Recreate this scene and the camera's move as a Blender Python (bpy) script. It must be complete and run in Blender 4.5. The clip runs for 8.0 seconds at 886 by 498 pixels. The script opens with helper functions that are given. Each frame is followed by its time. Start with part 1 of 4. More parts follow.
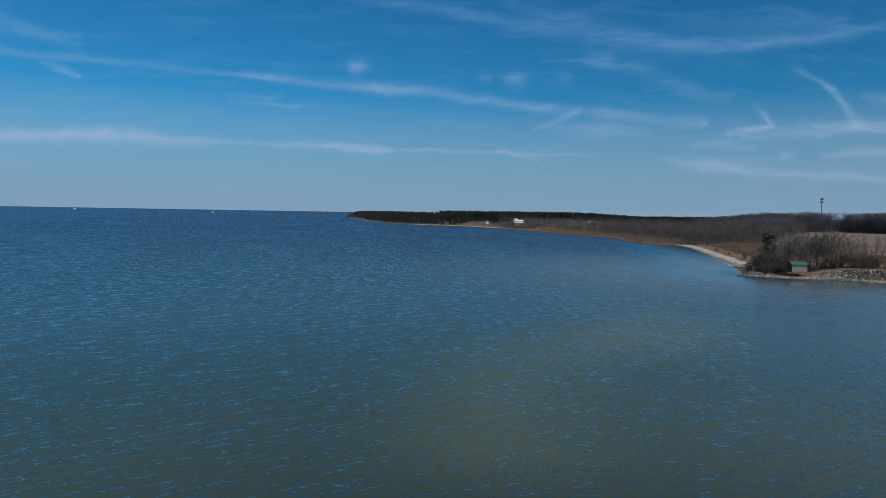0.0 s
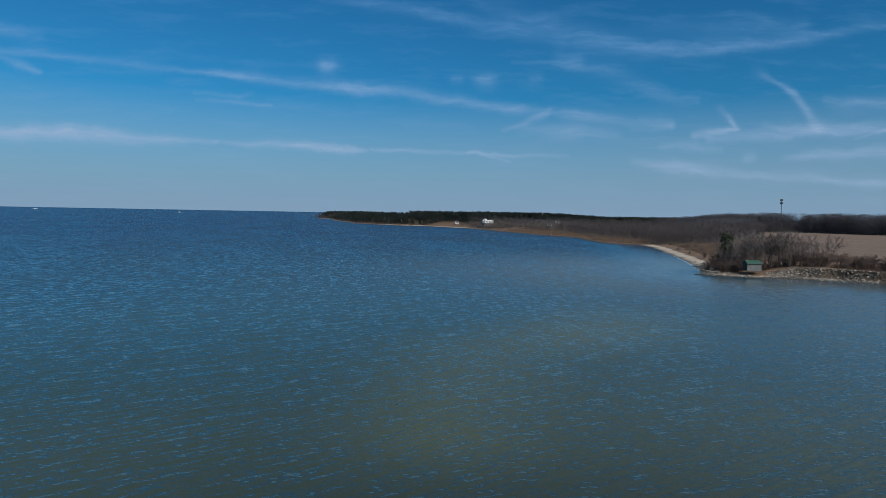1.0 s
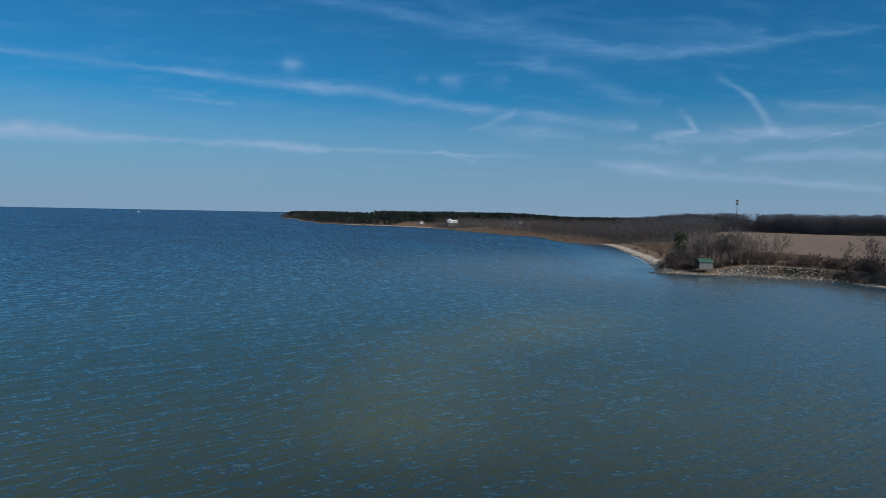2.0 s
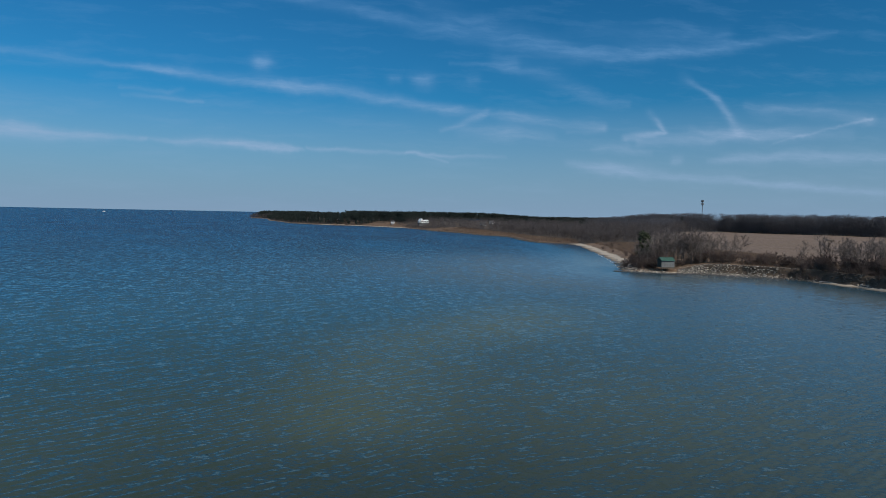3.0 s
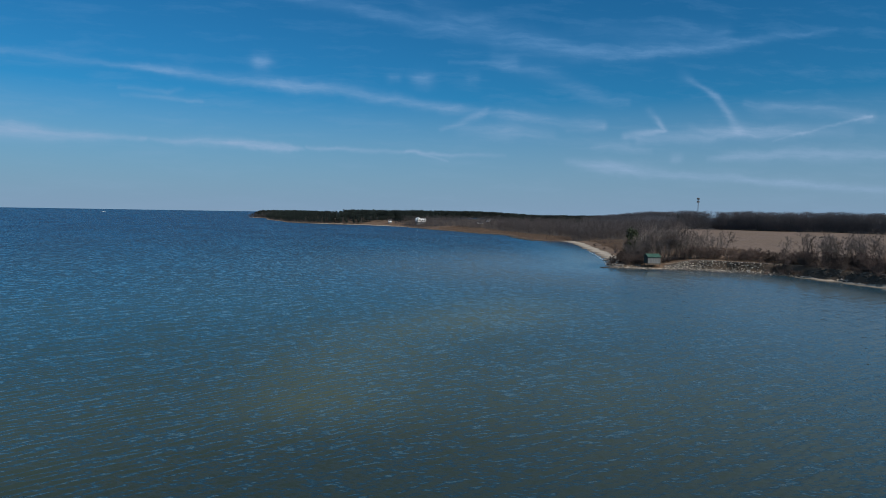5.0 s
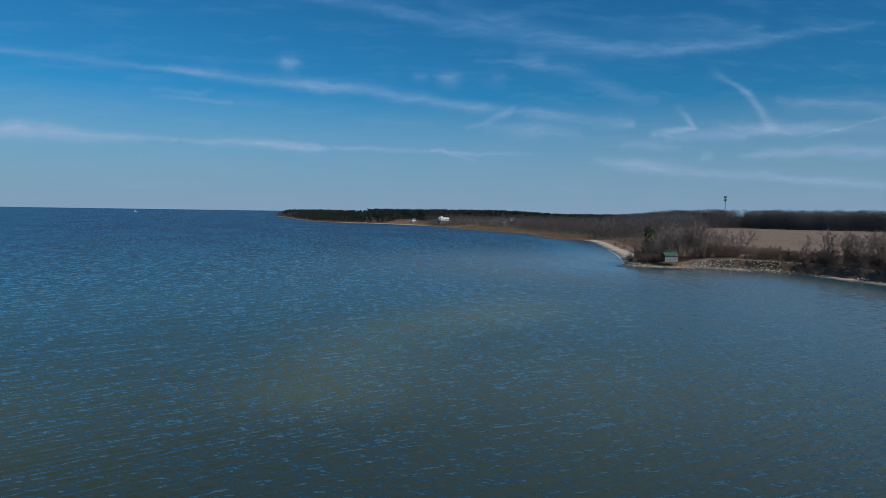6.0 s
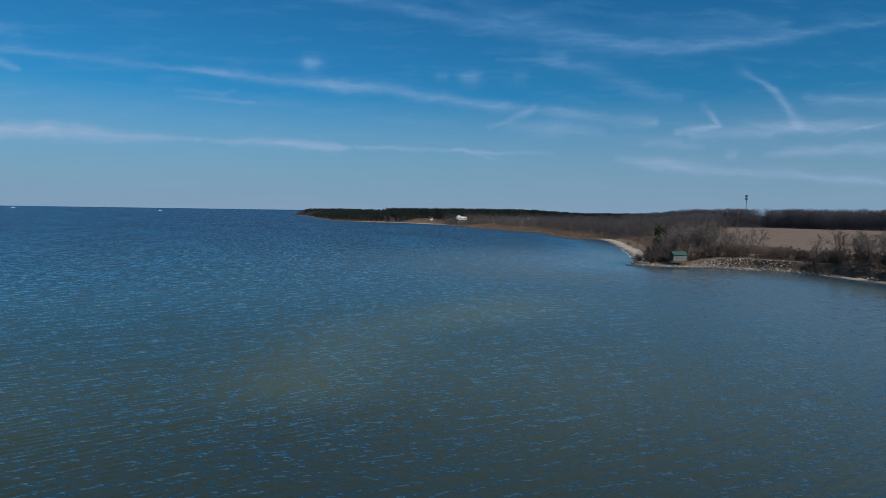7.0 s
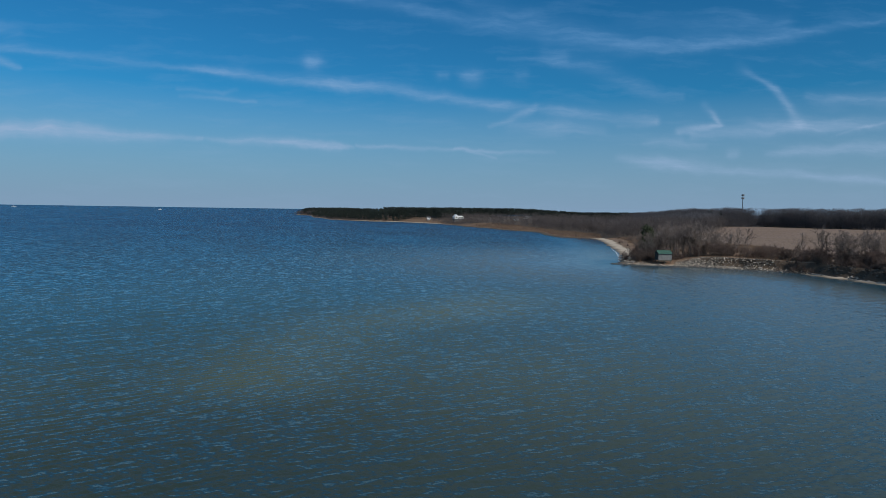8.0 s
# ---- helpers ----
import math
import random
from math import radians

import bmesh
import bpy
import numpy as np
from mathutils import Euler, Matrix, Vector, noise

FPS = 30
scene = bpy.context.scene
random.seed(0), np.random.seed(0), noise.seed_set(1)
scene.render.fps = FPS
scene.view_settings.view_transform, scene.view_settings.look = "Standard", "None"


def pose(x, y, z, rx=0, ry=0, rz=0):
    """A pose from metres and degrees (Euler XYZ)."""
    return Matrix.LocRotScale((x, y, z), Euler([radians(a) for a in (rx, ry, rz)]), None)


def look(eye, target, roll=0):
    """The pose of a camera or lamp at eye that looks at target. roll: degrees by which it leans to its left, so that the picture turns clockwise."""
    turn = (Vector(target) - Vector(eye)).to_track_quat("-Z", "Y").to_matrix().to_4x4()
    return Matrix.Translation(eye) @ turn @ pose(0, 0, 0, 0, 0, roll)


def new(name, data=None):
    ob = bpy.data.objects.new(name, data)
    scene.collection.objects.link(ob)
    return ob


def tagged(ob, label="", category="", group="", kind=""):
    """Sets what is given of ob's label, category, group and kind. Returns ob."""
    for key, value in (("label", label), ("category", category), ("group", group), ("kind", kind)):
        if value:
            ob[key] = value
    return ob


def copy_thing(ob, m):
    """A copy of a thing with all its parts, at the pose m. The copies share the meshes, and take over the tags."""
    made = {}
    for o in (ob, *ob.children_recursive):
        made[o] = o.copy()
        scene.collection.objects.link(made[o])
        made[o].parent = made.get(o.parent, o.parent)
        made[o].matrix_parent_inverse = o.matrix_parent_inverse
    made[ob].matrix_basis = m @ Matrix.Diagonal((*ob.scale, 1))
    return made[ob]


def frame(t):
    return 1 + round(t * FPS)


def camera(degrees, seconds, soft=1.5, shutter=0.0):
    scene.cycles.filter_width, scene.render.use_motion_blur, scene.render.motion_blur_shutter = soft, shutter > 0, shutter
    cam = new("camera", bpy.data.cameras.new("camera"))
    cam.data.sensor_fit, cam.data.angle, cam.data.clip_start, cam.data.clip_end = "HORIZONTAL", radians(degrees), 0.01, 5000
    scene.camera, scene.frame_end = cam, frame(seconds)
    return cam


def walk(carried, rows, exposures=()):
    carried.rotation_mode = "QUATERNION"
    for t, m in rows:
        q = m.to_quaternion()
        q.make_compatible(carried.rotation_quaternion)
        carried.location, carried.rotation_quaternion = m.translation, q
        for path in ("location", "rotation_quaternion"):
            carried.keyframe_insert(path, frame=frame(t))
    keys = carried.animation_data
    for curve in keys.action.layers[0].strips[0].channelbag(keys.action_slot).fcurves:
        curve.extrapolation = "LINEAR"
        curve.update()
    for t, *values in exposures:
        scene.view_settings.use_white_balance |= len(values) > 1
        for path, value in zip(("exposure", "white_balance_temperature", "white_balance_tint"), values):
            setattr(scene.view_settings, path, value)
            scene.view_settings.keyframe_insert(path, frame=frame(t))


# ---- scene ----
cam = camera(69.06, 8.0, soft=0.85)
ROWS = [  # seconds, x, y, z, yaw, pitch, lean
    (0.0, 0.00, -0.00, 16.00, 0.000, -3.337, 0.974),
    (0.5, 0.70, -0.88, 15.98, -1.108, -3.312, 1.030),
    (1.0, 1.38, -1.76, 15.95, -2.570, -3.266, 1.040),
    (1.5, 2.05, -2.65, 15.92, -4.041, -3.235, 1.064),
    (3.0, 3.67, -5.31, 15.78, -8.054, -3.156, 1.144),
    (3.5, 4.21, -6.23, 15.76, -8.514, -3.161, 1.129),
    (4.0, 4.75, -7.15, 15.73, -8.646, -3.187, 1.061),
    (5.5, 7.26, -10.00, 15.49, -7.118, -3.316, 0.854),
    (6.0, 8.82, -10.95, 15.48, -5.731, -3.370, 0.831),
    (6.5, 10.59, -11.91, 15.47, -4.441, -3.418, 0.815),
    (7.0, 12.52, -12.83, 15.49, -3.857, -3.475, 0.830),
    (7.5, 14.56, -13.71, 15.52, -3.724, -3.530, 0.835),
    (8.0, 16.62, -14.56, 15.56, -3.770, -3.554, 0.857),
]
walk(cam, [(t, pose(x, y, z, 90 + pitch, 0, yaw) @ pose(0, 0, 0, 0, 0, lean))
           for t, x, y, z, yaw, pitch, lean in ROWS],
     exposures=[(0.0, 0.0), (8.0, 0.0)])

# ---- sun, sky and cloud streaks ----
SUN_AZ, SUN_EL = 140.0, 38.0          # clockwise from +y, above the horizon
sun = new("sun", bpy.data.lights.new("sun", "SUN"))
sun.data.energy, sun.data.angle, sun.data.color = 3.4, radians(0.55), (1.0, 0.92, 0.82)
s_az, s_el = radians(SUN_AZ), radians(SUN_EL)
sun.matrix_world = look((0, 0, 0), (-math.sin(s_az) * math.cos(s_el), -math.cos(s_az) * math.cos(s_el), -math.sin(s_el)))

world = bpy.data.worlds.new("sky")
scene.world = world
world.use_nodes = True
WT = world.node_tree
WT.nodes.clear()


def node(tree, kind, values=()):
    """A node with its inputs by place: numbers, tuples or sockets."""
    n = tree.nodes.new(kind)
    for k, v in enumerate(values):
        if v is None:
            continue
        if hasattr(v, "is_linked"):
            tree.links.new(v, n.inputs[k])
        else:
            n.inputs[k].default_value = v
    return n


def calc(tree, op, a, b=0.0, c=0.0, clamp=False):
    n = node(tree, "ShaderNodeMath", (a, b, c))
    n.operation, n.use_clamp = op, clamp
    return n.outputs[0]


def vec(tree, op, a, b=None, scale=None):
    n = node(tree, "ShaderNodeVectorMath", (a, b))
    n.operation = op
    if scale is not None:
        if hasattr(scale, "is_linked"):
            tree.links.new(scale, n.inputs["Scale"])
        else:
            n.inputs["Scale"].default_value = scale
    return n.outputs["Value"] if op in ("DOT_PRODUCT", "LENGTH") else n.outputs[0]


def mixed(tree, fac, a, b, blend="MIX"):
    n = tree.nodes.new("ShaderNodeMix")
    n.data_type, n.blend_type = "RGBA", blend
    for k, v in ((0, fac), (6, a), (7, b)):
        if hasattr(v, "is_linked"):
            tree.links.new(v, n.inputs[k])
        elif isinstance(v, (int, float)):
            n.inputs[k].default_value = v
        else:
            n.inputs[k].default_value = (*v, 1.0)[:4]
    return n.outputs[2]


def build_sky():
    t = WT
    sky = node(t, "ShaderNodeTexSky")
    sky.sky_type, sky.sun_disc, sky.sun_elevation, sky.sun_rotation = "NISHITA", False, s_el, s_az
    sky.altitude, sky.air_density, sky.dust_density, sky.ozone_density = 20, 1.0, 0.6, 4.0
    tinted = mixed(t, 1.0, sky.outputs[0], SKY_TINT, "MULTIPLY")
    way = node(t, "ShaderNodeTexCoord").outputs["Generated"]
    sep = node(t, "ShaderNodeSeparateXYZ", (way,))
    ahead = calc(t, "MAXIMUM", sep.outputs[1], 0.08)
    # the sky seen on a flat sheet across +y: straight trails stay straight
    flat = node(t, "ShaderNodeCombineXYZ", (calc(t, "DIVIDE", sep.outputs[0], ahead), calc(t, "DIVIDE", sep.outputs[2], ahead), 0.0)).outputs[0]
    wob = node(t, "ShaderNodeTexNoise", (flat, None, 13.0, 4.0, 0.6)).outputs[1]
    warp = vec(t, "SCALE", vec(t, "SUBTRACT", wob, (0.5, 0.5, 0.5)), scale=0.020)
    p = vec(t, "ADD", flat, warp)
    stretched = node(t, "ShaderNodeMapping", (p, (0, 0, 0), (0, 0, -0.12), (7.0, 42.0, 1.0))).outputs[0]
    wisp = node(t, "ShaderNodeTexNoise", (stretched, None, 1.0, 5.0, 0.62)).outputs[0]
    at = node(t, "ShaderNodeSeparateXYZ", (p,))
    total = last = None

    def streak(a, b, w0, w1, s0, s1):
        """One soft streak; each waits for the one before, which keeps the sum short of memory."""
        nonlocal last
        dx, dy = b[0] - a[0], b[1] - a[1]
        ll = max(dx * dx + dy * dy, 1e-9)
        x, y = at.outputs[0], at.outputs[1]
        if last is not None:
            x, y = calc(t, "MULTIPLY_ADD", last, 1e-8, x), calc(t, "MULTIPLY_ADD", last, 1e-8, y)
        x, y = calc(t, "SUBTRACT", x, a[0]), calc(t, "SUBTRACT", y, a[1])
        along = calc(t, "MULTIPLY_ADD", x, dx / ll, calc(t, "MULTIPLY", y, dy / ll), clamp=True)
        rx, ry = calc(t, "MULTIPLY_ADD", along, -dx, x), calc(t, "MULTIPLY_ADD", along, -dy, y)
        d2 = calc(t, "MULTIPLY_ADD", rx, rx, calc(t, "MULTIPLY", ry, ry))
        w = calc(t, "MULTIPLY_ADD", along, w1 - w0, w0)
        g = calc(t, "EXPONENT", calc(t, "MULTIPLY", calc(t, "DIVIDE", d2, calc(t, "MULTIPLY", w, w)), -1.0))
        last = calc(t, "MULTIPLY", g, calc(t, "MULTIPLY_ADD", along, s1 - s0, s0))
        return last

    def trail(points):
        """Soft segments from point to point (x, y, width, strength); where they meet the stronger one shows."""
        nonlocal total, last
        best = None
        for (x0, y0, w0, s0), (x1, y1, w1, s1) in zip(points[:-1], points[1:]):
            s = streak((x0, y0), (x1, y1), w0, w1, s0, s1)
            best = s if best is None else calc(t, "MAXIMUM", best, s)
            last = best
        total = best if total is None else calc(t, "ADD", total, best)
        last = total

    trail([(-0.85, 0.247, 0.006, 0.16), (-0.64, 0.231, 0.006, 0.30), (-0.432, 0.214, 0.006, 0.24), (-0.33, 0.206, 0.004, 0.30), (-0.30, 0.2035, 0.005, 0.50),
           (-0.12, 0.190, 0.009, 0.46), (0.06, 0.173, 0.009, 0.42), (0.149, 0.163, 0.008, 0.42), (0.20, 0.158, 0.005, 0.16)])
    trail([(-1.1, 0.112, 0.014, 0.5), (-0.86, 0.109, 0.013, 0.75), (-0.60, 0.106, 0.012, 0.95), (-0.468, 0.1055, 0.011, 0.95), (-0.36, 0.102, 0.006, 0.55), (-0.303, 0.101, 0.003, 0.4)])
    trail([(-0.31, 0.1015, 0.003, 0.2), (-0.24, 0.100, 0.006, 0.65), (-0.15, 0.096, 0.006, 0.85), (-0.095, 0.092, 0.005, 0.85), (-0.075, 0.090, 0.002, 0.2)])
    trail([(-0.07, 0.0935, 0.003, 0.3), (0.0, 0.0925, 0.004, 0.55), (0.081, 0.091, 0.003, 0.5), (0.238, 0.089, 0.003, 0.2)])
    trail([(0.08, 0.092, 0.003, 0.4), (0.146, 0.081, 0.002, 0.25)])
    trail([(0.137, 0.131, 0.004, 0.16), (0.170, 0.141, 0.006, 0.34), (0.206, 0.158, 0.005, 0.40)])
    trail([(-0.16, 0.330, 0.008, 0.10), (0.0, 0.303, 0.009, 0.24), (0.129, 0.284, 0.012, 0.18), (0.22, 0.270, 0.012, 0.10)])
    trail([(0.10, 0.320, 0.016, 0.10), (0.25, 0.273, 0.020, 0.22), (0.34, 0.259, 0.015, 0.30), (0.40, 0.256, 0.010, 0.34), (0.526, 0.269, 0.010, 0.30), (0.67, 0.292, 0.007, 0.22), (0.80, 0.318, 0.004, 0.08)])
    trail([(0.34, 0.29, 0.016, 0.06), (0.48, 0.288, 0.018, 0.18), (0.60, 0.297, 0.016, 0.16)])
    trail([(0.53, 0.230, 0.008, 0.08), (0.565, 0.212, 0.004, 0.34), (0.590, 0.196, 0.006, 0.50), (0.615, 0.170, 0.007, 0.50), (0.632, 0.147, 0.011, 0.42)])
    trail([(0.476, 0.172, 0.006, 0.20), (0.495, 0.152, 0.005, 0.60), (0.503, 0.141, 0.005, 0.52), (0.437, 0.128, 0.006, 0.45)])
    trail([(0.46, 0.123, 0.007, 0.35), (0.576, 0.134, 0.010, 0.62), (0.678, 0.142, 0.010, 0.45), (0.84, 0.150, 0.010, 0.2)])
    trail([(0.340, 0.083, 0.006, 0.30), (0.40, 0.078, 0.009, 0.75), (0.52, 0.070, 0.007, 0.62), (0.683, 0.061, 0.006, 0.55), (0.843, 0.053, 0.007, 0.45), (1.1, 0.04, 0.007, 0.4)])
    trail([(0.58, 0.097, 0.005, 0.20), (0.64, 0.102, 0.008, 0.60), (0.72, 0.106, 0.009, 0.70), (0.839, 0.110, 0.010, 0.60), (1.1, 0.115, 0.011, 0.5)])
    trail([(-0.622, 0.220, 0.004, 0.20), (-0.595, 0.210, 0.006, 0.48), (-0.563, 0.198, 0.004, 0.30)])
    trail([(-0.78, 0.297, 0.014, 0.26), (-0.682, 0.277, 0.014, 0.26), (-0.562, 0.249, 0.008, 0.14)])
    trail([(-0.335, 0.174, 0.003, 0.16), (-0.27, 0.169, 0.004, 0.26), (-0.25, 0.176, 0.004, 0.12)])
    trail([(-0.33, 0.164, 0.003, 0.18), (-0.28, 0.161, 0.003, 0.34), (-0.22, 0.160, 0.003, 0.14)])
    for x, y, r, s in ((-0.136, 0.220, 0.011, 0.42), (0.106, 0.205, 0.013, 0.28), (0.061, 0.204, 0.007, 0.18), (0.526, 0.096, 0.007, 0.45), (0.183, 0.208, 0.008, 0.14)):
        trail([(x - 0.004, y, r, s), (x + 0.004, y, r, s)])
    trail([(0.215, 0.155, 0.006, 0.24), (0.25, 0.152, 0.010, 0.30), (0.33, 0.147, 0.007, 0.24), (0.40, 0.146, 0.006, 0.36)])
    trail([(0.34, 0.137, 0.004, 0.14), (0.40, 0.140, 0.005, 0.34)])
    trail([(0.17, 0.127, 0.010, 0.16), (0.24, 0.128, 0.011, 0.32), (0.316, 0.128, 0.008, 0.16)])
    trail([(0.38, 0.108, 0.005, 0.12), (0.44, 0.112, 0.007, 0.26), (0.48, 0.106, 0.005, 0.14)])
    trail([(0.147, 0.231, 0.003, 0.14), (0.20, 0.234, 0.004, 0.22), (0.251, 0.237, 0.008, 0.2)])
    trail([(0.22, 0.240, 0.012, 0.14), (0.30, 0.222, 0.014, 0.16), (0.38, 0.190, 0.010, 0.14), (0.44, 0.183, 0.006, 0.12)])
    trail([(0.643, 0.189, 0.006, 0.16), (0.754, 0.185, 0.009, 0.34), (0.877, 0.176, 0.010, 0.3)])
    trail([(0.70, 0.128, 0.002, 0.12), (0.77, 0.146, 0.0025, 0.34), (0.877, 0.178, 0.003, 0.36)])
    # torn edges, then a thin veil over everything and haze low down
    fibre = node(t, "ShaderNodeTexNoise", (node(t, "ShaderNodeMapping", (p, (0, 0, 0), (0, 0, 0.10), (16.0, 130.0, 1.0))).outputs[0], None, 1.0, 4.0, 0.6)).outputs[0]
    torn = calc(t, "MULTIPLY", total, node(t, "ShaderNodeMapRange", (wisp, 0.30, 0.70, 0.35, 1.20)).outputs[0])
    torn = calc(t, "MULTIPLY", torn, node(t, "ShaderNodeMapRange", (fibre, 0.30, 0.70, 0.75, 1.25)).outputs[0])
    veil = node(t, "ShaderNodeMapRange", (wisp, 0.50, 0.85, 0.0, 0.16)).outputs[0]
    front = node(t, "ShaderNodeMapRange", (sep.outputs[1], 0.08, 0.25, 0.0, 1.0)).outputs[0]
    fac = calc(t, "MULTIPLY", calc(t, "ADD", torn, veil), front, clamp=True)
    low = node(t, "ShaderNodeMapRange", (sep.outputs[2], 0.0, 0.17, 1.0, 0.0)).outputs[0]
    low = calc(t, "MULTIPLY", low, calc(t, "MULTIPLY_ADD", low, -0.35, 1.35))
    hazed = mixed(t, calc(t, "MULTIPLY", low, HAZE_AMOUNT), tinted, HAZE)
    streak_tone = mixed(t, node(t, "ShaderNodeMapRange", (sep.outputs[2], 0.13, 0.25, 0.0, 1.0)).outputs[0], CLOUD, THIN_CLOUD)
    clouded = mixed(t, fac, hazed, streak_tone)
    # thin high cirrus overhead, unseen; added to grey the sky reflected in the water
    up = calc(t, "MAXIMUM", sep.outputs[2], 0.15)
    dome = node(t, "ShaderNodeCombineXYZ", (calc(t, "DIVIDE", sep.outputs[0], up), calc(t, "DIVIDE", sep.outputs[1], up), 0.0)).outputs[0]
    added_cirrus = node(t, "ShaderNodeTexNoise", (vec(t, "MULTIPLY", dome, (0.8, 2.2, 1.0)), None, 1.0, 5.0, 0.6)).outputs[0]
    high = node(t, "ShaderNodeMapRange", (sep.outputs[2], 0.31, 0.44, 0.0, 1.0)).outputs[0]
    thick = node(t, "ShaderNodeMapRange", (added_cirrus, 0.30, 0.70, 0.22, 0.62)).outputs[0]
    clouded = mixed(t, calc(t, "MULTIPLY", high, thick), clouded, (3.9, 4.9, 5.8))
    bg = node(t, "ShaderNodeBackground", (clouded, SKY_STRENGTH))
    out = node(t, "ShaderNodeOutputWorld")
    t.links.new(bg.outputs[0], out.inputs[0])


SKY_STRENGTH = 0.085
SKY_TINT = (0.13, 0.64, 0.90)
THIN_CLOUD = (2.3, 4.6, 8.0)          # higher up the streaks are thin and the blue shows through
CLOUD, HAZE, HAZE_AMOUNT = (3.4, 5.0, 7.3), (2.6, 3.95, 5.65), 0.97
build_sky()


# ---- materials ----
def material(name, build):
    m = bpy.data.materials.new(name)
    m.use_nodes = True
    t = m.node_tree
    bsdf = t.nodes["Principled BSDF"]
    build(t, bsdf)
    return m


def attribute(t, name):
    n = node(t, "ShaderNodeAttribute")
    n.attribute_name = name
    return n.outputs["Fac"]


def place(t):
    return node(t, "ShaderNodeNewGeometry").outputs["Position"]


def fractal(t, where, scale, detail=4.0, rough=0.55, stretch=None, turn=0.0):
    if stretch:
        if turn:
            where = node(t, "ShaderNodeMapping", (where, (0, 0, 0), (0, 0, turn), (1, 1, 1))).outputs[0]
        where = vec(t, "MULTIPLY", where, stretch)
    return node(t, "ShaderNodeTexNoise", (where, None, scale, detail, rough)).outputs[0]


def ranged(t, value, a, b, lo, hi):
    return node(t, "ShaderNodeMapRange", (value, a, b, lo, hi)).outputs[0]


def put(t, bsdf, **inputs):
    names = {"color": "Base Color", "rough": "Roughness", "metal": "Metallic", "normal": "Normal", "ior": "IOR", "spec": "Specular IOR Level"}
    for key, v in inputs.items():
        s = bsdf.inputs[names[key]]
        if hasattr(v, "is_linked"):
            t.links.new(v, s)
        elif isinstance(v, tuple):
            s.default_value = (*v, 1.0)[:4]
        else:
            s.default_value = v


def _bump(t, height, strength, distance, normal):
    n = t.nodes.new("ShaderNodeBump")
    n.inputs["Strength"].default_value, n.inputs["Distance"].default_value = strength, distance
    t.links.new(height, n.inputs["Height"])
    if normal is not None:
        t.links.new(normal, n.inputs["Normal"])
    return n.outputs[0]


def plain(name, dark, light, scale, rough=0.85, metal=0.0, bump=0.3, depth=0.02, by_object=0.0, by_island=0.0, stretch=None):
    """Two tones mixed by noise at two scales, with fine relief; pieces may differ from one another."""
    def build(t, b):
        w = node(t, "ShaderNodeTexCoord").outputs["Object"]
        n1, n2 = fractal(t, w, scale, 5.0, 0.6, stretch), fractal(t, w, scale * 7.0, 3.0, 0.6, stretch)
        f = ranged(t, calc(t, "ADD", calc(t, "MULTIPLY", n1, 0.65), calc(t, "MULTIPLY", n2, 0.35)), 0.32, 0.68, 0.0, 1.0)
        c = mixed(t, f, dark, light)
        if by_object or by_island:
            r = node(t, "ShaderNodeObjectInfo").outputs["Random"] if by_object else node(t, "ShaderNodeNewGeometry").outputs["Random Per Island"]
            amount = by_object or by_island
            v = ranged(t, r, 0.0, 1.0, 1.0 - amount, 1.0 + amount)
            c = node(t, "ShaderNodeHueSaturation", (0.5, 1.0, v, 1.0, c)).outputs[0]
        put(t, b, color=c, rough=rough, metal=metal, normal=_bump(t, n2, bump, depth, None))
    return material(name, build)


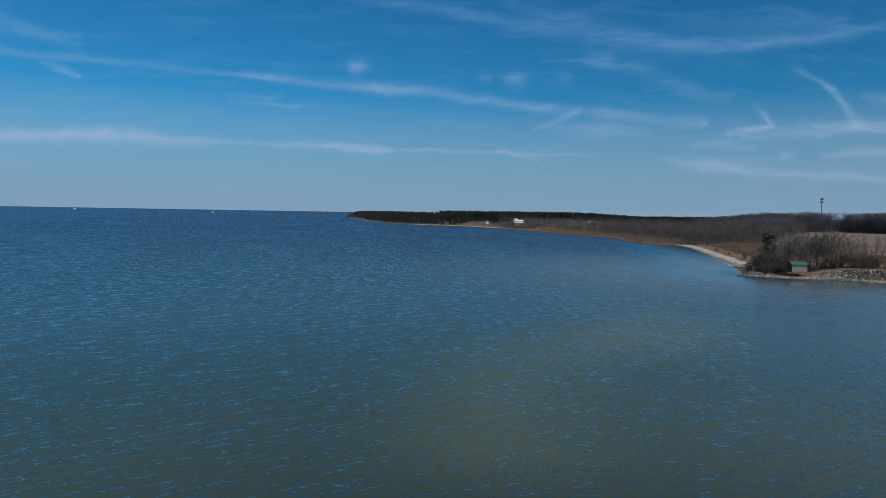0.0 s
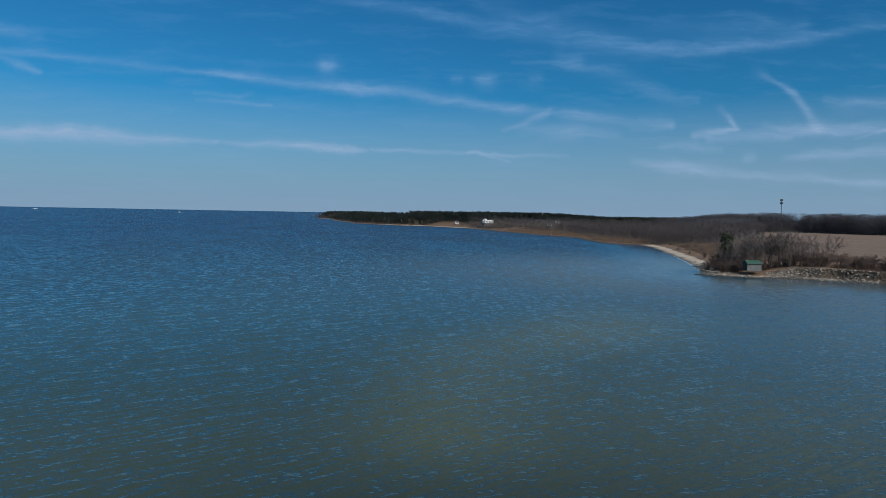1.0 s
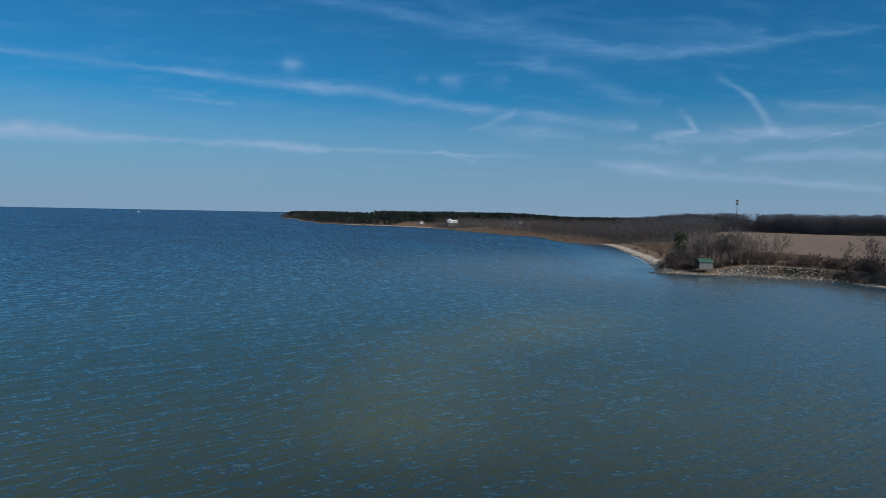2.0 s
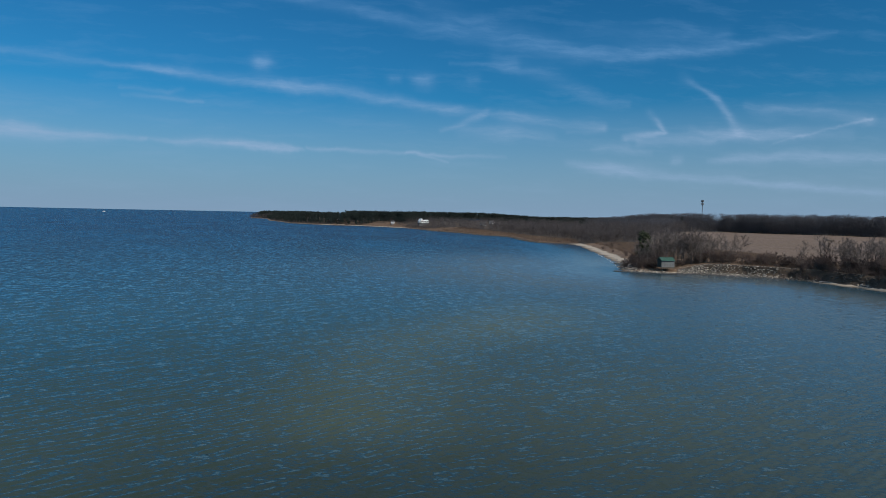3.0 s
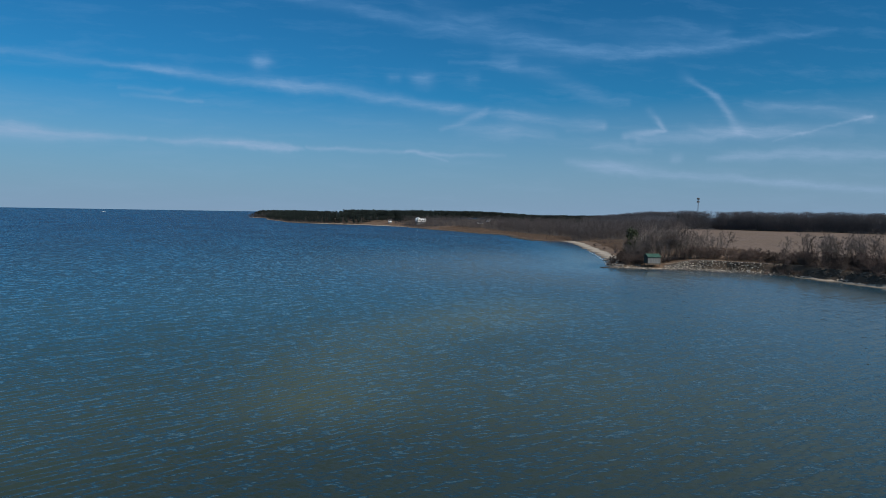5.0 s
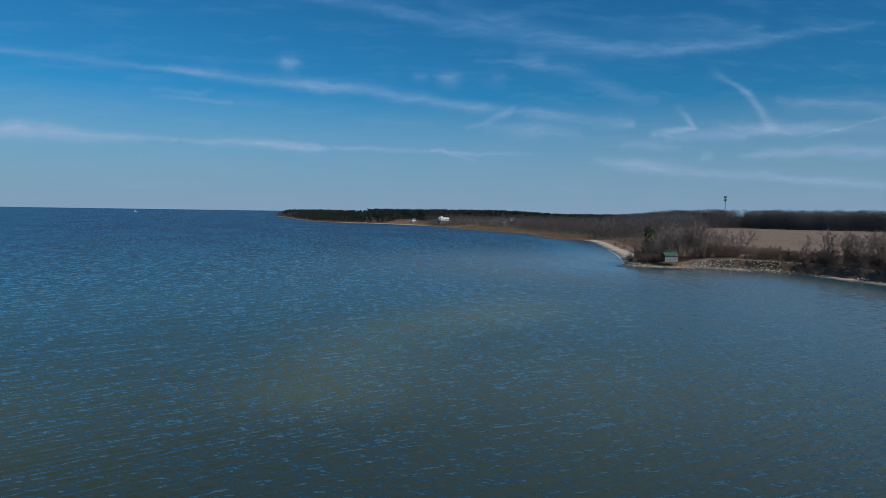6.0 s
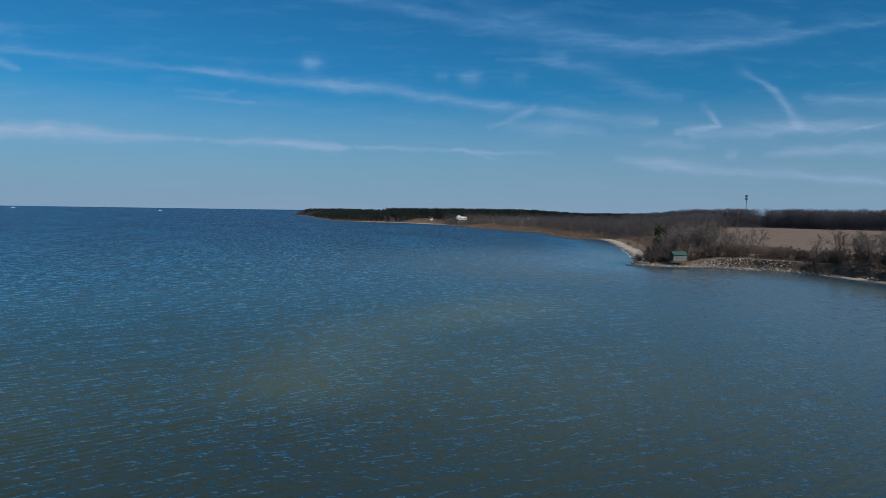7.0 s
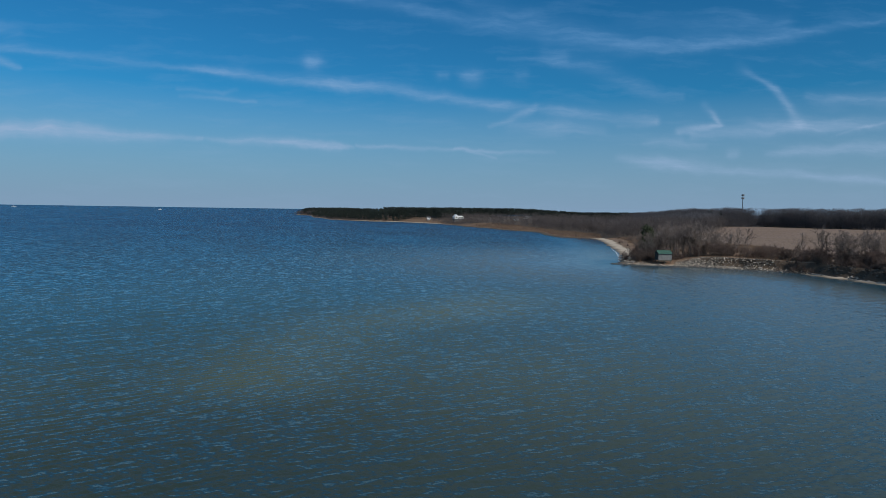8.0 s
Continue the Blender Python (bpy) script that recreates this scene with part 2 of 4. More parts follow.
def water_look(t, b):
    w = place(t)
    lee = attribute(t, "lee")
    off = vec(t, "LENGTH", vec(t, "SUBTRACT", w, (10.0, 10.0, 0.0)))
    near = calc(t, "EXPONENT", calc(t, "DIVIDE", off, -130.0))              # 1 near (10, 10), 0 far out
    far = calc(t, "SUBTRACT", 1.0, near)
    stir = calc(t, "MULTIPLY_ADD", lee, -0.85, 1.0)                         # calmer under the lee shore
    gust = ranged(t, fractal(t, w, 1.0, 4.0, 0.6, (0.03, 0.012, 1.0), radians(-12)), 0.3, 0.7, 0.7, 1.25)
    stir = calc(t, "MULTIPLY", stir, gust)

    def slopes(scale, turn, amount, detail=3.0):
        """Ripples as leaning facets: crests lie across the wind."""
        at = vec(t, "MULTIPLY", node(t, "ShaderNodeMapping", (w, (0, 0, 0), (0, 0, radians(turn)), (1, 1, 1))).outputs[0], scale)
        c = node(t, "ShaderNodeTexNoise", (at, None, 1.0, detail, 0.62)).outputs[1]
        lean = vec(t, "MULTIPLY", vec(t, "SUBTRACT", c, (0.5, 0.5, 0.5)), (0.55, 1.0, 0.0))
        return vec(t, "SCALE", lean, scale=calc(t, "MULTIPLY", amount, stir))

    total = slopes((1.0, 2.3, 1.0), 14, calc(t, "MULTIPLY_ADD", near, RIPPLE[0], 0.2), 2.0)
    total = vec(t, "ADD", total, slopes((1.9, 4.8, 1.0), 18, RIPPLE[1], 2.0))
    middle = calc(t, "MULTIPLY", calc(t, "MULTIPLY", near, far), 4.0)
    total = vec(t, "ADD", total, slopes((0.75, 0.50, 1.0), 6, calc(t, "MULTIPLY", middle, RIPPLE[2]), 2.0))
    total = vec(t, "ADD", total, slopes((1.1, 0.20, 1.0), -4, calc(t, "MULTIPLY", far, RIPPLE[3])))
    # far out the seas hide their lee sides, and the facets that lean this way are left
    total = vec(t, "ADD", total, vec(t, "SCALE", (0.0, -1.0, 0.0), scale=calc(t, "MULTIPLY", calc(t, "MULTIPLY", far, stir), RIPPLE[4])))
    n = vec(t, "NORMALIZE", vec(t, "ADD", node(t, "ShaderNodeNewGeometry").outputs["Normal"], total))
    # silt over the shoals; olive near (10, 10), then blue-green, dark blue far out
    patch = fractal(t, w, 0.02, 3.0, 0.5, (1.0, 0.6, 1.0), radians(35))
    silt = calc(t, "ADD", calc(t, "MULTIPLY", ranged(t, patch, 0.42, 0.72, 0.0, 0.06), near), attribute(t, "shoal"), clamp=True)
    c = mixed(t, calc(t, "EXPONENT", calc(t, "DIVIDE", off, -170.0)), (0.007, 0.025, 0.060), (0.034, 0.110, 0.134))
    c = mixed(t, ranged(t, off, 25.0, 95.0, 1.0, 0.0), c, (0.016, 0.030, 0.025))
    c = mixed(t, silt, c, (0.100, 0.117, 0.062))
    c = mixed(t, attribute(t, "shallow"), c, (0.125, 0.165, 0.180))           # turbid shallows, and sky reflection put into the colour, along the near shore
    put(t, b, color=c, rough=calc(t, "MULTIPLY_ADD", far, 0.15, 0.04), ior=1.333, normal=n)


RIPPLE = (0.36, 0.66, 0.45, 0.50, 0.17)       # wavelets near, fine ripples, seas at middle distance and far out, their lean


def ground_look(t, b):
    w = place(t)
    big, mid, fine = fractal(t, w, 0.03, 4.0), fractal(t, w, 0.35, 4.0), fractal(t, w, 3.0, 4.0, 0.65)
    grass = mixed(t, ranged(t, mid, 0.35, 0.65, 0.0, 1.0), (0.112, 0.070, 0.044), (0.205, 0.128, 0.076))
    rows = fractal(t, w, 1.0, 3.0, 0.6, (0.9, 0.05, 1.0), radians(30))
    crop = mixed(t, ranged(t, rows, 0.35, 0.65, 0.0, 1.0), (0.142, 0.094, 0.068), (0.202, 0.140, 0.100))
    crop = mixed(t, ranged(t, big, 0.4, 0.65, 0.0, 0.6), crop, (0.15, 0.10, 0.060))
    # leaf litter in the woods; also paints the shade of the bank face
    litter_shade = mixed(t, ranged(t, mid, 0.35, 0.65, 0.0, 1.0), (0.045, 0.032, 0.022), (0.09, 0.063, 0.042))
    sand = mixed(t, ranged(t, fine, 0.3, 0.7, 0.0, 1.0), (0.38, 0.31, 0.235), (0.54, 0.46, 0.365))
    z = node(t, "ShaderNodeSeparateXYZ", (w,)).outputs[2]
    wet = ranged(t, calc(t, "ADD", z, calc(t, "MULTIPLY", mid, 0.2)), 0.12, 0.35, 1.0, 0.0)
    sand = mixed(t, wet, sand, (0.12, 0.09, 0.062))

    def zone(name):
        a = attribute(t, name)
        return ranged(t, calc(t, "ADD", a, calc(t, "MULTIPLY", calc(t, "SUBTRACT", mid, 0.5), 0.6)), 0.35, 0.65, 0.0, 1.0)
    c = mixed(t, zone("crop"), grass, crop)
    c = mixed(t, zone("litter_shade"), c, litter_shade)
    c = mixed(t, zone("sand"), c, sand)
    c = mixed(t, zone("track"), c, (0.36, 0.31, 0.25))
    put(t, b, color=c, rough=0.95, normal=_bump(t, fine, 0.6, 0.08, None))


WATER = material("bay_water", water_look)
GROUND = material("winter_ground", ground_look)
BARK = plain("grey_bark", (0.085, 0.070, 0.060), (0.19, 0.16, 0.135), 2.0, by_object=0.3, bump=0.6)
SHRUB_TWIG = plain("russet_twigs", (0.074, 0.050, 0.042), (0.145, 0.100, 0.085), 0.8, by_object=0.35, bump=0.0)
TWIG = plain("bare_twigs", (0.112, 0.090, 0.083), (0.21, 0.174, 0.158), 0.8, by_object=0.3, bump=0.0)
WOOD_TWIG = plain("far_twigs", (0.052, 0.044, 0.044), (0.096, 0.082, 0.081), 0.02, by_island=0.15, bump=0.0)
# bluer than the other far twigs: distance haze mixed into the colour
HAZED_TWIG = plain("hazed_twigs", (0.058, 0.059, 0.070), (0.105, 0.104, 0.118), 0.02, by_island=0.15, bump=0.0)
NEAR_NEEDLE = plain("near_pine_needles", (0.026, 0.038, 0.018), (0.060, 0.074, 0.034), 0.6, by_island=0.35, bump=0.0)
# far pines: a darker, bluer tone than the near pine's
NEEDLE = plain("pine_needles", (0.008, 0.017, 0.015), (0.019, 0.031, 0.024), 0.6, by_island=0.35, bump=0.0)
REED = plain("dry_reeds", (0.118, 0.080, 0.058), (0.215, 0.148, 0.104), 0.15, by_island=0.25, bump=0.0)
ROCK = plain("pale_riprap", (0.085, 0.074, 0.060), (0.46, 0.40, 0.33), 0.9, by_island=0.75, bump=0.7, depth=0.05)
DARK_ROCK = plain("dark_stone", (0.045, 0.040, 0.034), (0.12, 0.105, 0.09), 0.7, by_island=0.35, bump=0.7, depth=0.05)
BOULDER = plain("boulder_stone", (0.15, 0.135, 0.118), (0.36, 0.325, 0.285), 1.2, by_object=0.3, bump=0.8, depth=0.06)
PLANK = plain("weathered_boards", (0.105, 0.112, 0.112), (0.21, 0.22, 0.22), 2.0, by_object=0.18, stretch=(3.0, 3.0, 0.4))
DARK_PLANK = plain("dark_green_boards", (0.020, 0.032, 0.030), (0.045, 0.062, 0.056), 2.0, by_object=0.2, stretch=(3.0, 3.0, 0.4))
GREEN_METAL = plain("green_metal_roof", (0.034, 0.092, 0.068), (0.058, 0.132, 0.100), 0.8, rough=0.55, metal=0.1, by_object=0.1, bump=0.1)
PILE = plain("weathered_piles", (0.06, 0.05, 0.04), (0.15, 0.125, 0.10), 3.0)
WHITE = plain("white_clapboard", (0.72, 0.72, 0.71), (0.84, 0.84, 0.83), 1.0, rough=0.6, bump=0.1)
SHINGLE = plain("grey_shingles", (0.09, 0.09, 0.095), (0.17, 0.17, 0.175), 1.5)
PANE = plain("dark_window_glass", (0.02, 0.025, 0.03), (0.04, 0.045, 0.05), 1.0, rough=0.08, bump=0.0)
STEEL = plain("galvanised_steel", (0.08, 0.085, 0.09), (0.13, 0.135, 0.14), 1.5, rough=0.5, metal=0.5, bump=0.1)
ANTENNA = plain("antenna_plastic", (0.12, 0.125, 0.13), (0.2, 0.2, 0.2), 1.5, rough=0.5, bump=0.05)
BOAT_WHITE = plain("white_gelcoat", (0.70, 0.71, 0.72), (0.82, 0.82, 0.82), 0.5, rough=0.3, bump=0.0)
FOAM = plain("surf_foam", (0.40, 0.42, 0.43), (0.70, 0.71, 0.72), 1.5, rough=0.7)
DRIFT = plain("bleached_wood", (0.30, 0.27, 0.23), (0.48, 0.44, 0.39), 2.0, by_object=0.2)
RNG = np.random.default_rng(11)


# ---- mesh helpers ----
def mesh_of(name, verts, faces, mat, smooth=False):
    """A mesh from arrays of places and of equal-sided faces."""
    verts, faces = np.asarray(verts, np.float32), np.asarray(faces, np.int32)
    me = bpy.data.meshes.new(name)
    k = faces.shape[1]
    me.vertices.add(len(verts))
    me.vertices.foreach_set("co", verts.ravel())
    me.loops.add(faces.size)
    me.loops.foreach_set("vertex_index", faces.ravel())
    me.polygons.add(len(faces))
    me.polygons.foreach_set("loop_start", np.arange(0, faces.size, k, dtype=np.int32))
    me.polygons.foreach_set("loop_total", np.full(len(faces), k, np.int32))
    me.polygons.foreach_set("use_smooth", np.full(len(faces), smooth))
    me.materials.append(mat)
    me.update(calc_edges=True)
    me.validate()
    return me


def part(name, bm, mat, parent, label=""):
    """Links a bmesh as one mesh object under a thing or a part."""
    me = bpy.data.meshes.new(name)
    bm.to_mesh(me)
    bm.free()
    me.materials.append(mat)
    ob = new(name, me)
    ob.parent = parent
    return tagged(ob, label)


def part_mesh(name, me, parent, label=""):
    ob = new(name, me)
    ob.parent = parent
    return tagged(ob, label)


def thing(name, m, label, category, group=""):
    ob = new(name)
    ob.empty_display_size = 0.5
    ob.matrix_world = m
    return tagged(ob, label, category, group)


def box(bm, lo, hi, m=None, bevel=0.0):
    c = [(a + b) / 2 for a, b in zip(lo, hi)]
    s = [b - a for a, b in zip(lo, hi)]
    made = bmesh.ops.create_cube(bm, size=1.0, matrix=(m or Matrix()) @ Matrix.Translation(c) @ Matrix.Diagonal((*s, 1)))
    if bevel:
        edges = list({e for v in made["verts"] for e in v.link_edges})
        bmesh.ops.bevel(bm, geom=edges, offset=bevel, segments=1, affect="EDGES")
    return bm


def boxed(lo, hi, m=None, bevel=0.0):
    return box(bmesh.new(), lo, hi, m, bevel)


def rod(bm, a, b, r0, r1, sides=8):
    a, b = Vector(a), Vector(b)
    m = Matrix.Translation((a + b) / 2) @ (b - a).to_track_quat("Z", "Y").to_matrix().to_4x4()
    bmesh.ops.create_cone(bm, cap_ends=True, segments=sides, radius1=r0, radius2=r1, depth=(b - a).length, matrix=m)
    return bm


def prism(points, y0, y1):
    """A solid with the given outline in x and z, from y0 to y1."""
    bm = bmesh.new()
    front = [bm.verts.new((x, y0, z)) for x, z in points]
    back = [bm.verts.new((x, y1, z)) for x, z in points]
    bm.faces.new(front)
    bm.faces.new(back[::-1])
    for k in range(len(points)):
        j = (k + 1) % len(points)
        bm.faces.new((front[j], front[k], back[k], back[j]))
    bmesh.ops.recalc_face_normals(bm, faces=bm.faces)
    return bm


# ---- the lie of the land ----
SHORE = [(900, -900), (420, -420), (240, -240), (152, -110), (124, -20), (118, 55), (121.5, 97), (124, 118), (123.2, 131.7), (121.8, 139),
         (120.4, 147), (118.3, 151), (115.5, 154.5), (111.3, 158.3), (107, 161), (102.5, 163.8), (98, 165.7), (91, 167), (83, 171.5), (84.5, 180),
         (91, 198), (97, 217), (101, 231), (106, 252), (113, 281), (122, 318), (125, 338), (121, 346), (114, 350), (108.5, 361),
         (108.5, 388), (113, 430), (111, 448), (102, 463), (95, 485), (90, 515), (83, 535), (74, 560), (71, 590), (66, 622),
         (56, 660), (38, 685), (10, 732), (-23, 742), (-58, 790), (-76, 822), (-92, 900), (-122, 1000), (-147, 1180), (-170, 1240),
         (-194, 1275), (-192, 1310), (-150, 1350), (-60, 1390), (200, 1480), (700, 1750), (1500, 2300)]
WOODS = [(128, 334), (150, 337), (172, 342), (240, 432), (334, 596), (372, 606), (410, 560), (470, 500), (640, 380), (1000, 200), (1500, 100), (1500, 1500), (700, 1500),
         (300, 1440), (0, 1370), (-120, 1335), (-180, 1300), (-186, 1272), (-160, 1245), (-138, 1180), (-113, 1003), (-84, 903), (-69, 828),
         (-52, 797), (-20, 749), (13, 739), (40, 735), (58, 694), (67, 657), (73, 624), (84, 596), (104, 560), (116, 520), (124, 480), (126, 420), (131, 385), (135, 358), (130, 344)]
CROP = [(154, 150), (148, 180), (152, 258), (178, 330), (245, 432), (336, 592), (372, 603), (410, 556), (470, 496), (640, 376), (900, 200), (700, 40), (300, 30), (170, 110)]
TRACK = [(100, 173), (106, 168.6), (112, 164.6), (118, 159), (123, 154.2), (127, 149)]


def to_line(px, py, line, closed=False):
    """Least distance from places to a line of points."""
    best = np.full(px.shape, 1e9)
    pts = line + line[:1] if closed else line
    for (ax, ay), (bx, by) in zip(pts[:-1], pts[1:]):
        dx, dy = bx - ax, by - ay
        k = np.clip(((px - ax) * dx + (py - ay) * dy) / (dx * dx + dy * dy), 0, 1)
        best = np.minimum(best, np.hypot(px - ax - k * dx, py - ay - k * dy))
    return best


def inside(px, py, line):
    odd = np.zeros(px.shape, bool)
    for (ax, ay), (bx, by) in zip(line, line[1:] + line[:1]):
        if ay != by:
            odd ^= ((ay > py) != (by > py)) & (px < (bx - ax) * (py - ay) / (by - ay) + ax)
    return odd


def ease(v, a, b):
    k = np.clip((v - a) / (b - a), 0, 1)
    return k * k * (3 - 2 * k)


def waves(px, py, count, seed, low, high):
    """A smooth sum of sines as cheap relief."""
    g = np.random.default_rng(seed)
    out = np.zeros(px.shape)
    for _ in range(count):
        lam, a, ph = np.exp(g.uniform(np.log(low), np.log(high))), g.uniform(0, 2 * np.pi), g.uniform(0, 2 * np.pi)
        out += np.sin((px * np.cos(a) + py * np.sin(a)) * 2 * np.pi / lam + ph)
    return out / np.sqrt(count)


LAND = SHORE + [(1500, -900)]


def inland(px, py):
    """Metres from the waterline, positive on land."""
    wob = 0.7 * waves(px, py, 6, 3, 6, 25)
    return np.where(inside(px, py, LAND), 1, -1) * to_line(px, py, SHORE) + wob


def land_height(px, py):
    d = inland(px, py)
    bank = ease(px, 96, 104) * (1 - ease(py, 172, 186))            # a low bluff along the nearer shore
    spit = ease(-np.hypot(px - 90, py - 170), -18, -8)
    beach = 0.10 * np.clip(d, -40, 11) + 0.018 * np.clip(d - 11, 0, 60)
    steep = 0.13 * np.clip(d, -40, 2.2) + 2.4 * ease(d, 2.2, 4.2) + 0.012 * np.clip(d - 4.2, 0, 40)
    low = 0.22 * np.clip(d, -20, 3.5) + 0.02 * np.clip(d - 3.5, 0, 40)
    z = beach + bank * (1 - 0.8 * spit) * (steep - beach)
    z = z + 0.6 * spit * (low - beach) * (d > 0)
    far = ease(py, 480, 640) * (1 - ease(px, 150, 260))
    z = z + far * (4.4 * ease(d, 3, 30))                              # the farther land lies higher
    z = z + (0.10 * waves(px, py, 8, 5, 8, 40) + 0.35 * waves(px, py, 6, 9, 90, 300) * ease(d, 40, 120)) * ease(d, 1, 12)
    return np.maximum(z, -3.0)


def spaced(stops):
    """Grid lines: from stop to stop at a step that changes evenly."""
    out = [stops[0][0]]
    for (a, sa), (b, sb) in zip(stops[:-1], stops[1:]):
        n = max(1, int(round((b - a) / ((sa + sb) / 2))))
        k = np.linspace(0, 1, n + 1)[1:]
        w = sa + (sb - sa) * (k - 0.5 / n)
        out.extend(a + (b - a) * np.cumsum(w) / w.sum())
    return np.array(out)


def sheet(name, xs, ys, height, mat):
    gx, gy = np.meshgrid(xs, ys)
    z = height(gx, gy)
    nx, ny = len(xs), len(ys)
    i = (np.arange(ny - 1)[:, None] * nx + np.arange(nx - 1)[None, :]).ravel()
    me = mesh_of(name, np.stack([gx.ravel(), gy.ravel(), z.ravel()], 1), np.stack([i, i + 1, i + nx + 1, i + nx], 1), mat, True)
    return new(name, me), gx.ravel(), gy.ravel()


def mask(ob, name, values):
    a = ob.data.attributes.new(name, "FLOAT", "POINT")
    a.data.foreach_set("value", np.asarray(values, np.float32))


ground, gx, gy = sheet("ground", spaced([(-900, 120), (-210, 8), (-190, 4), (60, 3), (80, 0.9), (132, 0.9), (200, 3), (420, 9), (1500, 80)]),
                       spaced([(-900, 120), (60, 12), (110, 1.0), (210, 1.0), (360, 2.5), (860, 6), (1350, 14), (2300, 120)]), land_height, GROUND)
tagged(ground, "low winter shore with sand, dry grass and stubble field", "ground", kind="structure")
g_in = inland(gx, gy)
sandy = (1 - ease(g_in, 3.8, 6.5)) * ease(gy, 172, 180) * (1 - ease(gy, 335, 350))
sandy = np.maximum(sandy, (1 - ease(g_in, 1.7, 2.6)) * (1 - ease(gy, 150, 158)))
sandy = np.maximum(sandy, 0.8 * (1 - ease(g_in, 1.0, 2.6)) * (1 - ease(gy, 170, 180)))
sandy = np.maximum(sandy, (1 - ease(g_in, 0.5, 2.5)) * ease(gy, 600, 620))
sandy = np.maximum(sandy, (1 - ease(g_in, 2.5, 6)) * ease(gy, 640, 680) * (1 - ease(gy, 740, 800)))
mask(ground, "sand", sandy)
mask(ground, "crop", inside(gx, gy, CROP) * 1.0)
# shade of the steep bank, painted with the dark litter tone
bank_shade = ease(g_in, 1.2, 2.2) * (1 - ease(g_in, 5.8, 7.2)) * (1 - ease(gy, 170, 174)) * ease(gx, 96, 100) * (gy > 60)
peat = (1 - ease(g_in, 1.8, 5.5)) * ease(gy, 338, 345) * (1 - ease(gy, 600, 640))      # dark cut edge of the marsh
under = ease(g_in, 4, 7) * ease(gy, 760, 790)                                              # leaf litter under the point's trees
mask(ground, "litter_shade", np.maximum.reduce([inside(gx, gy, WOODS) * 1.0, bank_shade, peat, under]))
mask(ground, "track", 0.65 * (1 - ease(to_line(gx, gy, TRACK), 0.3, 0.9)))

SHOAL = [(34, 97), (27, 86), (10, 71), (5.5, 56), (4, 44)]


def lee_of(px, py):
    """How far the nearer land shelters the water."""
    return 1 - ease(to_line(px, py, SHORE[5:27]), 4, 45)


def wave_height(px, py):
    g = np.random.default_rng(4)
    out = np.zeros(px.shape)
    calm = 1 - 0.4 * lee_of(px, py)
    sides = ease(py, 8, 20) * ease(px, -150, -100) * (1 - ease(px, 125, 170))

    swing = ease(px - 0.3 * py, -25, 30)

    def train(count, low, high, steep, spread, reach):
        """A wave train of lengths low to high in metres, with peaked crests, that ends between the two distances."""
        h = np.zeros(px.shape)
        for k in range(count):
            lam = np.exp(g.uniform(np.log(low), np.log(high)))
            a = radians(112 if k % 2 else 128) + g.normal(0, spread)      # the crests swing round towards the shore
            bend = 0.9 * np.sin(px * g.uniform(0.03, 0.12) + py * g.uniform(0.03, 0.12) + g.uniform(0, 6.3))
            u = np.sin((px * np.cos(a) + py * np.sin(a)) * 2 * np.pi / lam + g.uniform(0, 6.3) + bend)
            h += lam * ((0.5 + 0.5 * u) ** 1.4 * 2 - 0.85) * 1.2 * (swing if k % 2 else 1 - swing)
        h *= steep * np.sqrt(2.0 / count) / (2 * np.pi)
        return h * sides * (1 - ease(py, *reach))
    out = train(14, 2.0, 3.8, 0.036, 0.20, (150, 215))
    out = out + train(22, 0.95, 1.7, 0.065, 0.28, (100, 170))
    out = out + train(26, 0.46, 0.85, 0.145, 0.30, (65, 110))
    return out * calm


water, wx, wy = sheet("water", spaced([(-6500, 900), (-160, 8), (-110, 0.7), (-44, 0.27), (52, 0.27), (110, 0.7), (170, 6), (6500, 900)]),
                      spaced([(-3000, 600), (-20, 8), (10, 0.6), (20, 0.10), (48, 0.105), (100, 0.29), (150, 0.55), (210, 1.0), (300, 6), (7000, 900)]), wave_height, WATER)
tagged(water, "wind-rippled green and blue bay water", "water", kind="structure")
mask(water, "lee", lee_of(wx, wy))
d_sh = to_line(wx, wy, SHOAL)
# paler along the SHOAL line and in three round patches
mask(water, "shoal", 0.37 * np.exp(-(d_sh / (4.5 + 0.08 * np.clip(wy, 0, 200))) ** 2) + 0.22 * np.exp(-(np.hypot(wx - 28, wy - 85) / 13) ** 2) + 0.25 * np.exp(-(np.hypot(wx - 26, wy - 44) / 18) ** 2) + 0.16 * np.exp(-(np.hypot(wx + 20, wy - 36) / 16) ** 2))
d_near = to_line(wx, wy, SHORE[5:20])
# paler band for shallows and painted sky reflection, kept off the first metres
mask(water, "shallow", 0.85 * ease(d_near, 1, 16) * np.exp(-(d_near / 65) ** 2))


